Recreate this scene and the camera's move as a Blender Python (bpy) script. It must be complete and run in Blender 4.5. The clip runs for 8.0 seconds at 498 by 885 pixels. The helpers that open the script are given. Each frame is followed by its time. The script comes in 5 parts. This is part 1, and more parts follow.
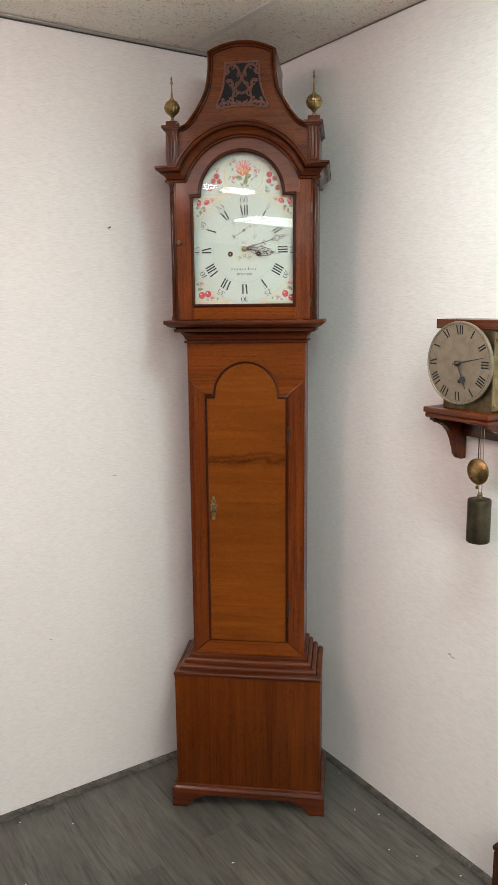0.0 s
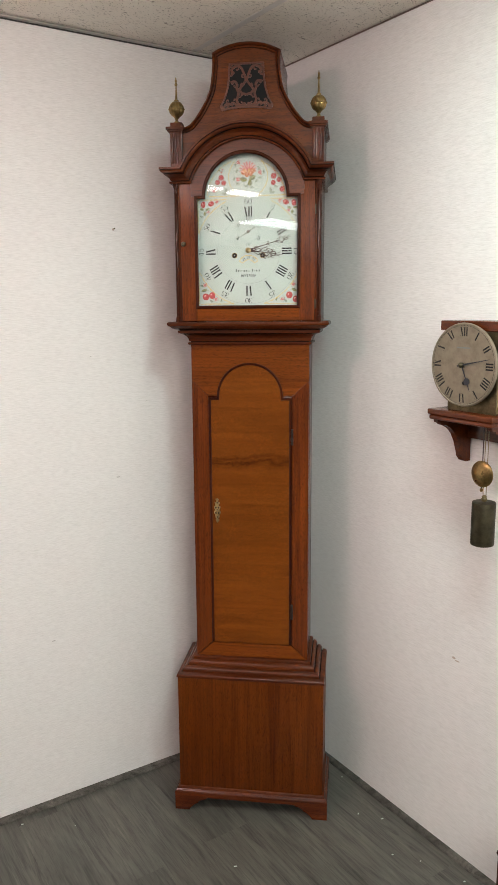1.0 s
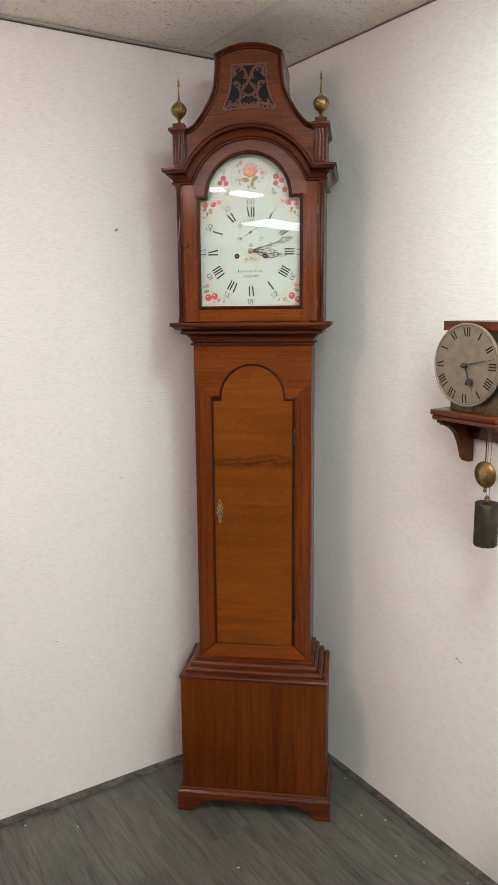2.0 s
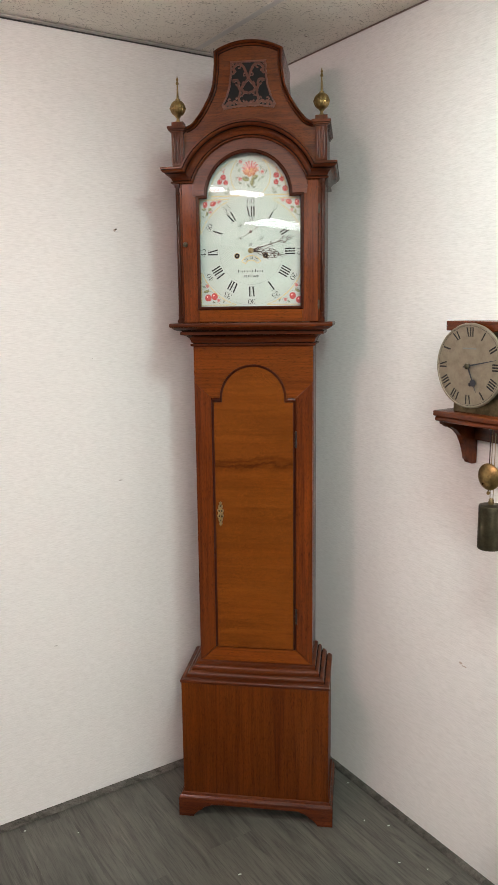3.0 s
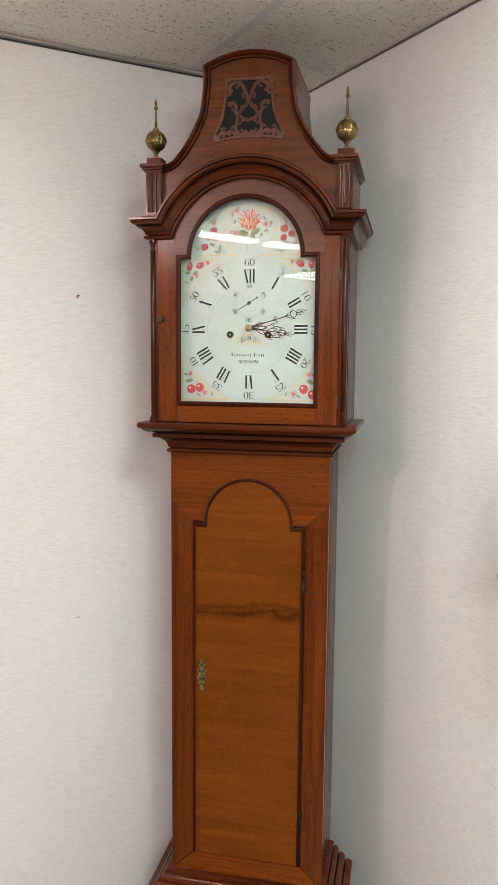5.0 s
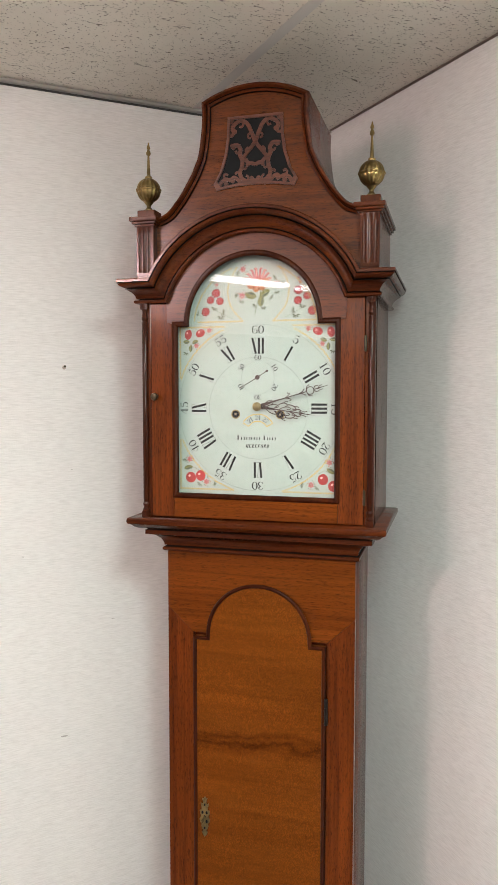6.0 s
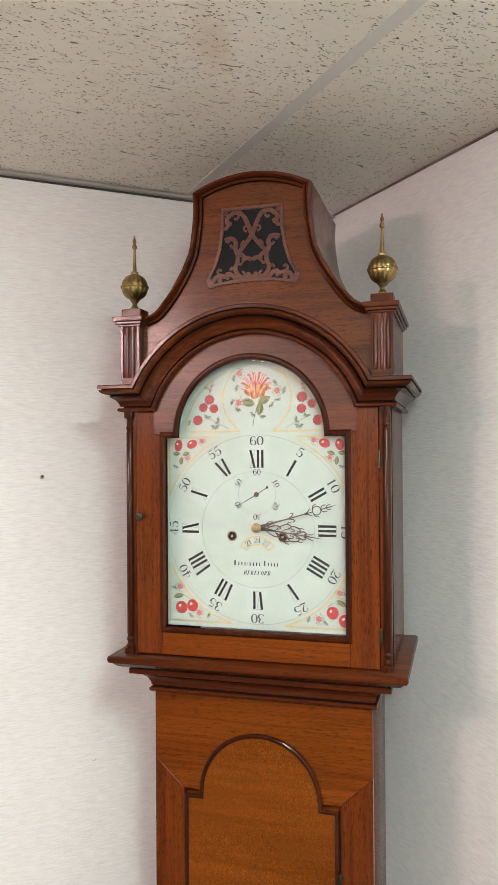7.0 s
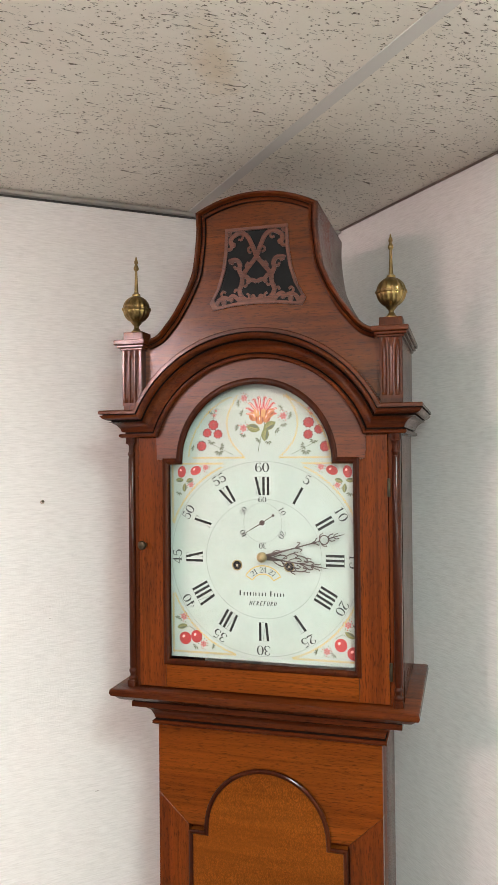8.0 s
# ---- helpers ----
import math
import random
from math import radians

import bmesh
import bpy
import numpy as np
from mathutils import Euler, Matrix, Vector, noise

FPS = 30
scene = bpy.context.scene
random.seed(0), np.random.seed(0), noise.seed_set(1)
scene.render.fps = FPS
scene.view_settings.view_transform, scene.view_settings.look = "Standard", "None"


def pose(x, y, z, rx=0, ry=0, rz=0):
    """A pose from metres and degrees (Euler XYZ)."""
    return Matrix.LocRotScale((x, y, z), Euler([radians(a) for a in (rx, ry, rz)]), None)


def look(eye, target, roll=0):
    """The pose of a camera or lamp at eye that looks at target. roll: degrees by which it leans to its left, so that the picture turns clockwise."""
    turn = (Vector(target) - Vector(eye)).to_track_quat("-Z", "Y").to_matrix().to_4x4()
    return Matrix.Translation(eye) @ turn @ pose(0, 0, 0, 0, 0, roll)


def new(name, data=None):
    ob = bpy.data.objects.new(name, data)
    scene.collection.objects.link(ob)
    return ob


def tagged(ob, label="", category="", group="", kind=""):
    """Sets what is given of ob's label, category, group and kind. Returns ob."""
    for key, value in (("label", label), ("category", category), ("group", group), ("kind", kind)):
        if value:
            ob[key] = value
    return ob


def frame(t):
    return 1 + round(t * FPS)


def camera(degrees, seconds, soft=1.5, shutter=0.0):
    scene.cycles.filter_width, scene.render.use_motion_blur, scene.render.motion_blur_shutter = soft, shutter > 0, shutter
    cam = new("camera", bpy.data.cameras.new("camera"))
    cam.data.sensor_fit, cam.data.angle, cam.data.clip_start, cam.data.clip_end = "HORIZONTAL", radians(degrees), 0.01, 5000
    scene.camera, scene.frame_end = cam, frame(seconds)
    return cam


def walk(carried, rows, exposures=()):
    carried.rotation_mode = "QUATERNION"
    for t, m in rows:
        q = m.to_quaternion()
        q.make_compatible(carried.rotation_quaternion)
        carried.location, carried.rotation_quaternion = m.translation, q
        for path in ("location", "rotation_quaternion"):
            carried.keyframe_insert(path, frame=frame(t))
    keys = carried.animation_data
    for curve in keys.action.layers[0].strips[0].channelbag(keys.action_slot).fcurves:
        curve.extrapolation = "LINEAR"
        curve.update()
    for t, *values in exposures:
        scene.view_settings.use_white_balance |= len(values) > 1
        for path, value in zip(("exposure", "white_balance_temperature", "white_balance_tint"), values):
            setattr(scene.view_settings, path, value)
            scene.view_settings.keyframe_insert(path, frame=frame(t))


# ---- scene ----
cam = camera(36.79, 8.0, soft=0.8)
PATH = [
    (0, (0.2878, -2.1753, 1.6050), (0.0389, -0.2266, 1.2300), -0.64),
    (0.5, (0.2918, -2.1747, 1.6003), (0.0347, -0.2261, 1.2304), -0.63),
    (1, (0.2952, -2.1693, 1.6013), (0.0291, -0.2215, 1.2335), -0.56),
    (1.5, (0.2958, -2.1690, 1.5996), (0.0248, -0.2213, 1.2352), -0.56),
    (3, (0.2989, -2.1423, 1.6013), (0.0174, -0.1962, 1.2360), -0.82),
    (3.5, (0.2914, -2.0547, 1.6194), (-0.0042, -0.1066, 1.2764), -0.45),
    (4, (0.2528, -1.8742, 1.6554), (-0.0142, 0.0838, 1.3478), -0.03),
    (4.2, (0.2495, -1.8032, 1.6698), (-0.0013, 0.1595, 1.3784), -0.15),
    (5.5, (0.3841, -1.3885, 1.7385), (-0.1400, 0.5288, 1.5169), -0.02),
    (6, (0.3403, -1.2624, 1.7937), (-0.1932, 0.6580, 1.6291), -0.23),
    (6.5, (0.3037, -1.1518, 1.8438), (-0.2241, 0.7763, 1.7817), -0.48),
    (7, (0.3065, -1.1033, 1.8848), (-0.2379, 0.8212, 1.8778), -0.63),
    (7.5, (0.3024, -1.0823, 1.9117), (-0.2557, 0.8383, 1.9177), -0.74),
    (8, (0.2960, -1.0733, 1.9211), (-0.2575, 0.8486, 1.9215), -0.81),
]
walk(cam, [(t, look(eye, target, roll)) for t, eye, target, roll in PATH],
     exposures=[(0, -0.10), (4.2, -0.07), (5.5, -0.01), (6, 0.05), (8, 0.20)])

# ---- light ----
LAMP_PINK, LAMP_TEAL, LAMP_ROW, LAMP_BACK, LAMP_FILL = 71.0, 43.0, 20.0, 8.0, 24.0     # strength of the ceiling lamps, the last one for the added fill panels
WORLD = 0.25
world = bpy.data.worlds.new("world")
world.use_nodes = True
world.node_tree.nodes["Background"].inputs[0].default_value = (0.9, 0.95, 1.0, 1)
world.node_tree.nodes["Background"].inputs[1].default_value = WORLD
scene.world = world

# ---- plan: the room's corner and its two walls ----
CORNER = Vector((0.0446, 0.4876, 0))
U = Vector((-0.7641, -0.6451, 0))     # along the wall behind the clock's one side
V = Vector((0.6528, -0.7575, 0))      # along the wall with the small clock
H, SAG = 2.3604, 0.0043     # height at the corner, and how much it rises along U
ROOM_U, ROOM_V = 5.0, 5.2


def uv(u, v, z=0.0):
    return CORNER + U * u + V * v + Vector((0, 0, z))


# ---- mesh helpers ----
def box(bm, x0, x1, y0, y1, z0, z1, bevel=0.0, seg=2):
    vs = [bm.verts.new((x, y, z)) for x in (x0, x1) for y in (y0, y1) for z in (z0, z1)]
    fs = [bm.faces.new([vs[i] for i in q]) for q in ((0, 1, 3, 2), (4, 6, 7, 5), (0, 4, 5, 1), (2, 3, 7, 6), (0, 2, 6, 4), (1, 5, 7, 3))]
    if bevel:
        es = list({e for f in fs for e in f.edges})
        bmesh.ops.bevel(bm, geom=es, offset=bevel, segments=seg, profile=0.5, affect="EDGES")
    return bm


def prism(bm, outline, y0, y1, bevel=0.0, seg=2):
    """A flat board: its outline in x and z, from y0 (front) to y1 (back)."""
    a = [bm.verts.new((x, y0, z)) for x, z in outline]
    b = [bm.verts.new((x, y1, z)) for x, z in outline]
    n = len(outline)
    front = bm.faces.new(a)
    bm.faces.new(list(reversed(b)))
    for i in range(n):
        bm.faces.new((a[i], b[i], b[(i + 1) % n], a[(i + 1) % n]))
    if bevel:
        bmesh.ops.bevel(bm, geom=list(front.edges), offset=bevel, segments=seg, profile=0.5, affect="EDGES")
    return bm


def ring_board(bm, outer, inner, y0, y1):
    """A board with a hole: outer and inner outline have the same number of points."""
    n = len(outer)
    rows = [[bm.verts.new((x, y, z)) for x, z in line] for line, y in ((outer, y0), (inner, y0), (inner, y1), (outer, y1))]
    for k in range(4):
        a, b = rows[k], rows[(k + 1) % 4]
        for i in range(n):
            bm.faces.new((a[i], a[(i + 1) % n], b[(i + 1) % n], b[i]))
    return bm


def loft(bm, rows, close=False, caps=False, dark_strips=()):
    """A skin over rows of points; chosen strips take a second, darkened material."""
    vs = [[bm.verts.new(p) for p in r] for r in rows]
    n = len(vs)
    for k in range(n if close else n - 1):
        a, b = vs[k], vs[(k + 1) % n]
        for i in range(len(a) - 1):
            bm.faces.new((a[i], a[i + 1], b[i + 1], b[i])).material_index = 1 if k in dark_strips else 0
    if caps and close:
        bm.faces.new([r[0] for r in vs])
        bm.faces.new([r[-1] for r in reversed(vs)])
    return bm


def mitred(bm, half, front, back, profile, dark_strips=()):
    """A moulding round three sides of a case: profile of (projection, height)."""
    rows = [[(-half - d, back, z), (-half - d, front - d, z), (half + d, front - d, z), (half + d, back, z)] for d, z in profile]
    return loft(bm, rows, close=True, caps=True, dark_strips=dark_strips)


def turned(bm, profile, at, seg=20, axis="z", flute=0, depth=0.0):
    """A turned piece: profile of (radius, height); flutes optional."""
    rows = []
    for r, h in profile:
        row = []
        for i in range(seg):
            a = 2 * math.pi * i / seg
            q = r * (1 - depth * (0.5 + 0.5 * math.cos(flute * a)) * min(1, r / 0.012)) if flute else r
            c, s = q * math.cos(a), q * math.sin(a)
            row.append({"z": (at[0] + c, at[1] + s, at[2] + h), "y": (at[0] + c, at[1] + h, at[2] + s), "x": (at[0] + h, at[1] + c, at[2] + s)}[axis])
        rows.append(row)
    vs = [[bm.verts.new(p) for p in r] for r in rows]
    for a, b in zip(vs, vs[1:]):
        for i in range(seg):
            bm.faces.new((a[i], a[(i + 1) % seg], b[(i + 1) % seg], b[i]))
    bm.faces.new(list(reversed(vs[0])))
    bm.faces.new(vs[-1])
    return bm


def stroke(bm, pts, width, y0, y1, closed=False):
    """A flat band along points in x and z; width is a number or one for each point."""
    n = len(pts)
    ws = width if isinstance(width, (list, tuple)) else [width] * n
    L, R = [], []
    for i in range(n):
        a = pts[(i - 1) % n] if closed or i else pts[0]
        b = pts[(i + 1) % n] if closed or i < n - 1 else pts[-1]
        dx, dz = b[0] - a[0], b[1] - a[1]
        m = math.hypot(dx, dz) or 1
        ox, oz = -dz / m * ws[i] / 2, dx / m * ws[i] / 2
        L.append((pts[i][0] + ox, pts[i][1] + oz))
        R.append((pts[i][0] - ox, pts[i][1] - oz))
    rows = []
    for i in range(n):
        rows.append([bm.verts.new((L[i][0], y0, L[i][1])), bm.verts.new((R[i][0], y0, R[i][1])), bm.verts.new((R[i][0], y1, R[i][1])), bm.verts.new((L[i][0], y1, L[i][1]))])
    for i in range(n if closed else n - 1):
        a, b = rows[i], rows[(i + 1) % n]
        for k in range(4):
            bm.faces.new((a[k], a[(k + 1) % 4], b[(k + 1) % 4], b[k]))
    if not closed:
        bm.faces.new(rows[0])
        bm.faces.new(list(reversed(rows[-1])))
    return bm


def arc(cx, cz, r, a0, a1, n=16):
    return [(cx + r * math.cos(radians(a0 + (a1 - a0) * i / n)), cz + r * math.sin(radians(a0 + (a1 - a0) * i / n))) for i in range(n + 1)]


def spline(pts, n=6):
    """A smooth line through points of the plane."""
    out = []
    q = [pts[0], *pts, pts[-1]]
    for i in range(len(pts) - 1):
        p0, p1, p2, p3 = q[i:i + 4]
        for k in range(n):
            t = k / n
            out.append(tuple(0.5 * (2 * p1[j] + (p2[j] - p0[j]) * t + (2 * p0[j] - 5 * p1[j] + 4 * p2[j] - p3[j]) * t * t + (3 * p1[j] - p0[j] - 3 * p2[j] + p3[j]) * t ** 3) for j in (0, 1)))
    return out + [tuple(pts[-1])]


def part(name, bm, material, parent=None, label="", smooth=False, angle=35):
    """Links a bmesh as one mesh object, under a thing or a part."""
    bmesh.ops.recalc_face_normals(bm, faces=bm.faces)
    me = bpy.data.meshes.new(name)
    bm.to_mesh(me)
    bm.free()
    if smooth:
        me.shade_smooth()
        me.set_sharp_from_angle(angle=radians(angle))
    me.materials.append(material)
    if any(p.material_index for p in me.polygons):
        me.materials.append(GRIME_SHADE)
    ob = new(name, me)
    if parent:
        ob.parent = parent
    return tagged(ob, label=label)


def thing(name, label, category, m=None, group="", kind=""):
    ob = new(name)
    if m is not None:
        ob.matrix_basis = m
    return tagged(ob, label, category, group, kind)


# ---- materials ----
def material(name, colour=(0.5, 0.5, 0.5), rough=0.5, metal=0.0, coat=0.0, spec=0.5):
    m = bpy.data.materials.new(name)
    m.use_nodes = True
    b = m.node_tree.nodes["Principled BSDF"]
    b.inputs["Base Color"].default_value = (*colour, 1)
    b.inputs["Roughness"].default_value = rough
    b.inputs["Metallic"].default_value = metal
    b.inputs["Coat Weight"].default_value = coat
    b.inputs["Coat Roughness"].default_value = 0.13
    b.inputs["Specular IOR Level"].default_value = spec
    return m, m.node_tree, b


def node(nt, kind, values=None, **props):
    n = nt.nodes.new(kind)
    for k, val in props.items():
        setattr(n, k, val)
    for k, val in (values or {}).items():
        n.inputs[k].default_value = val
    return n


def ramp(nt, source, stops):
    r = nt.nodes.new("ShaderNodeValToRGB")
    while len(r.color_ramp.elements) < len(stops):
        r.color_ramp.elements.new(0.5)
    for e, (p, c) in zip(r.color_ramp.elements, stops):
        e.position, e.color = p, (*c, 1) if len(c) == 3 else c
    nt.links.new(source, r.inputs[0])
    return r.outputs[0]


def coords(nt, scale=(1, 1, 1), turn=(0, 0, 0), random_shift=0.0):
    tc = nt.nodes.new("ShaderNodeTexCoord")
    mp = node(nt, "ShaderNodeMapping", {"Scale": scale, "Rotation": turn})
    out = tc.outputs["Object"]
    if random_shift:
        oi = nt.nodes.new("ShaderNodeObjectInfo")
        mul = node(nt, "ShaderNodeMath", {1: random_shift}, operation="MULTIPLY")
        nt.links.new(oi.outputs["Random"], mul.inputs[0])
        add = node(nt, "ShaderNodeVectorMath", operation="ADD")
        nt.links.new(out, add.inputs[0])
        nt.links.new(mul.outputs[0], add.inputs[1])
        out = add.outputs[0]
    nt.links.new(out, mp.inputs[0])
    return mp.outputs[0]


def tex(nt, vec, scale, detail=4.0, rough=0.55, distort=0.0):
    n = node(nt, "ShaderNodeTexNoise", {"Scale": scale, "Detail": detail, "Roughness": rough, "Distortion": distort})
    nt.links.new(vec, n.inputs["Vector"])
    return n.outputs[0]


def mix(nt, fac, a, b, mode="MIX"):
    n = node(nt, "ShaderNodeMix", data_type="RGBA", blend_type=mode)
    for sock, val in ((n.inputs[0], fac), (n.inputs[6], a), (n.inputs[7], b)):
        if isinstance(val, bpy.types.NodeSocket):
            nt.links.new(val, sock)
        elif isinstance(val, tuple):
            sock.default_value = (*val, 1)
        else:
            sock.default_value = val
    return n.outputs[2]


def bump(nt, b, height, strength=0.2, distance=0.001):
    n = node(nt, "ShaderNodeBump", {"Strength": strength, "Distance": distance})
    nt.links.new(height, n.inputs["Height"])
    nt.links.new(n.outputs[0], b.inputs["Normal"])


def wood(name, dark, mid, light, grain="z", gloss=0.9, fleck=0.0, pore=0.5, figure=0.35, band=0.0, tilt=0.0, fine_grain=1.0, sheen=0.0):
    """Varnished timber, its grain along x, y or z: fine lines, open pores, broad figure, a rippled glossy coat."""
    m, nt, b = material(name, mid, 0.5, 0, gloss, 0.05)
    b.inputs["Coat IOR"].default_value = 1.45 + 0.07 * sheen
    k = fine_grain
    stretch = {"x": (1.4, 34 * k, 34 * k), "y": (34 * k, 1.4, 34 * k), "z": (34 * k, 34 * k, 1.4)}[grain]
    lines = {"x": (5, 190 * k, 190 * k), "y": (190 * k, 5, 190 * k), "z": (190 * k, 190 * k, 5)}[grain]
    fine = {"x": (80, 950, 950), "y": (950, 80, 950), "z": (950, 950, 80)}[grain]
    broad = {"x": (1.5, 5, 5), "y": (5, 1.5, 5), "z": (5, 5, 1.5)}[grain]
    g = tex(nt, coords(nt, stretch, (0.03, 0.02 + tilt, 0.015), 7.0), 1.0, 6, 0.60, 0.7)
    li = tex(nt, coords(nt, lines, (0.03, 0.02 + tilt, 0.015), 7.0), 1.0, 3, 0.55, 0.4)
    p = tex(nt, coords(nt, fine, (0.02, tilt, 0.01), 5.0), 1.0, 3, 0.6, 0.2)
    w = tex(nt, coords(nt, broad, (0, 0, 0), 3.0), 1.3, 3, 0.5, 0.5)
    col = ramp(nt, g, [(0.30, dark), (0.5, mid), (0.70, light)])
    col = mix(nt, 1.0, col, ramp(nt, w, [(0.3, (1 - figure,) * 3), (0.7, (1 + figure * 0.5,) * 3)]), "MULTIPLY")
    col = mix(nt, 1.0, col, ramp(nt, li, [(0.34, (1 - pore * 0.46,) * 3), (0.50, (1, 1, 1)), (0.68, (1 + pore * 0.18,) * 3)]), "MULTIPLY")
    col = mix(nt, 1.0, col, ramp(nt, p, [(0.37, (1 - pore * 0.95,) * 3), (0.45, (1, 1, 1))]), "MULTIPLY")
    if fleck:
        # silvery rays of quartered oak: short wavy dashes along the grain
        fl = tex(nt, coords(nt, (430, 300, 150), (0, 0.25, 0)), 1.0, 3, 0.62, 2.4)
        flc = ramp(nt, fl, [(0.40, (1 - fleck * 0.6, 1 - fleck * 0.66, 1 - fleck * 0.7)), (0.51, (1, 1, 1)), (0.60, (1 + fleck * 1.1, 1 + fleck * 1.05, 1 + fleck * 0.8))])
        where = ramp(nt, tex(nt, coords(nt, (4, 5, 9)), 1.0, 4, 0.6, 0.8), [(0.30, (0.35,) * 3), (0.60, (1, 1, 1))])
        col = mix(nt, where, col, mix(nt, 1.0, col, flc, "MULTIPLY"))
        clouds = tex(nt, coords(nt, (5, 5, 26), (0, 0.05, 0)), 1.0, 4, 0.62, 0.9)
        col = mix(nt, 1.0, col, ramp(nt, clouds, [(0.30, (0.80, 0.77, 0.73)), (0.5, (1, 1, 1)), (0.72, (1.10, 1.08, 1.05))]), "MULTIPLY")
    if band:
        # a dark ripple across the board
        sep = nt.nodes.new("ShaderNodeSeparateXYZ")
        nt.links.new(coords(nt), sep.inputs[0])
        wv = tex(nt, coords(nt, (7, 7, 14)), 1.0, 4, 0.6, 0.6)
        zz = node(nt, "ShaderNodeMath", {1: 0.06}, operation="MULTIPLY_ADD")
        nt.links.new(wv, zz.inputs[0])
        nt.links.new(sep.outputs["Z"], zz.inputs[2])
        mr = node(nt, "ShaderNodeMapRange", {1: band - 0.05 + 0.03, 2: band + 0.05 + 0.03, 3: 0.0, 4: 1.0})
        nt.links.new(zz.outputs[0], mr.inputs[0])
        rip = ramp(nt, mr.outputs[0], [(0.30, (1, 1, 1)), (0.44, (0.80, 0.74, 0.66)), (0.49, (0.50, 0.40, 0.32)), (0.53, (0.86, 0.82, 0.76)), (0.58, (0.62, 0.54, 0.46)), (0.68, (1, 1, 1))])
        col = mix(nt, 1.0, col, rip, "MULTIPLY")
    nt.links.new(col, b.inputs["Base Color"])
    wear = tex(nt, coords(nt, (9, 9, 9)), 1.0, 4, 0.6)
    rr = node(nt, "ShaderNodeMapRange", {1: 0.25, 2: 0.75, 3: 0.09 + 0.14 * sheen, 4: 0.20 + 0.16 * sheen})
    nt.links.new(wear, rr.inputs[0])
    nt.links.new(rr.outputs[0], b.inputs["Coat Roughness"])
    bump(nt, b, p, 0.18, 0.0006)
    cb = node(nt, "ShaderNodeBump", {"Strength": 0.22, "Distance": 0.0012})
    ripple = mix(nt, 0.5, tex(nt, coords(nt, (60, 60, 60)), 1.0, 2, 0.5), li)
    nt.links.new(ripple, cb.inputs["Height"])
    nt.links.new(cb.outputs[0], b.inputs["Coat Normal"])
    return m


MAHOGANY = wood("mahogany", (0.054, 0.0094, 0.0016), (0.098, 0.0182, 0.0026), (0.142, 0.0292, 0.0042), "x", 0.75, pore=0.55, figure=0.28, sheen=0.25)
ARCH = wood("arched head mahogany", (0.066, 0.0128, 0.0024), (0.110, 0.0220, 0.0038), (0.152, 0.0340, 0.0058), "x", 1.0, pore=0.6, figure=0.30, sheen=1.0)
MAHOGANY_UP = wood("mahogany upright", (0.052, 0.0090, 0.0016), (0.094, 0.0172, 0.0024), (0.136, 0.0275, 0.0040), "z", 0.65, pore=0.5, figure=0.26, sheen=0.12)
OAK_UP = wood("oak upright", (0.088, 0.0150, 0.0016), (0.142, 0.0270, 0.0027), (0.188, 0.0400, 0.0042), "z", 0.95, pore=0.60, figure=0.20, sheen=0.2)
OAK_FLAT = wood("oak flat", (0.106, 0.0208, 0.0020), (0.162, 0.0350, 0.0033), (0.206, 0.0485, 0.0052), "x", 0.5, pore=0.52, figure=0.22, sheen=0.2)
OAK_DOOR = wood("oak door", (0.144, 0.0360, 0.0038), (0.164, 0.0430, 0.0048), (0.180, 0.0500, 0.0060), "x", 0.32, fleck=0.46, pore=0.14, figure=0.16, band=1.128)
OAK_BASE = wood("oak base", (0.080, 0.0158, 0.0015), (0.106, 0.0228, 0.0023), (0.128, 0.0295, 0.0031), "z", 0.30, pore=0.55, figure=0.14, tilt=0.16)
DEEP = wood("deep mahogany", (0.026, 0.0046, 0.0011), (0.046, 0.0083, 0.0016), (0.068, 0.0136, 0.0024), "z", 0.45, pore=0.35, figure=0.2)
CREST = wood("crest oak", (0.078, 0.0165, 0.0024), (0.122, 0.0275, 0.0040), (0.158, 0.0395, 0.0060), "x", 0.8, pore=0.65, figure=0.28, tilt=-0.35, sheen=0.55)
DARKWOOD = wood("dark wood", (0.0307, 0.0102, 0.0047), (0.0564, 0.0178, 0.0074), (0.0871, 0.0288, 0.0116), "z", 0.3)


def metal(name, colour, rough, patch=0.25):
    m, nt, b = material(name, colour, rough, 1.0)
    n = tex(nt, coords(nt, (45, 45, 45)), 1.0, 5, 0.65)
    dark = tuple(c * (1 - patch * 1.6) for c in colour)
    nt.links.new(ramp(nt, n, [(0.35, dark), (0.6, colour)]), b.inputs["Base Color"])
    rr = node(nt, "ShaderNodeMapRange", {1: 0.35, 2: 0.65, 3: rough + 0.18, 4: rough})
    nt.links.new(n, rr.inputs[0])
    nt.links.new(rr.outputs[0], b.inputs["Roughness"])
    return m


BRASS = metal("aged brass", (0.36, 0.25, 0.10), 0.27, 0.32)
BRASS_DULL = metal("dull brass", (0.36, 0.28, 0.15), 0.42)
PLATE = metal("bright worn brass", (0.52, 0.40, 0.19), 0.34, 0.4)
PLATE_DARK = metal("tarnished plate brass", (0.17, 0.135, 0.075), 0.45)
BRONZE = metal("dark weight brass", (0.095, 0.085, 0.055), 0.34)
IRON = metal("dark iron", (0.075, 0.065, 0.058), 0.30)
STEEL = metal("blackened steel", (0.13, 0.10, 0.095), 0.42)
SILVERED = metal("silvered dial", (0.34, 0.295, 0.225), 0.55, 0.04)
BLACK = material("black paint", (0.006, 0.006, 0.0065), 0.5, spec=0.3)[0]
NUMERAL = material("numeral paint", (0.016, 0.017, 0.018), 0.5)[0]
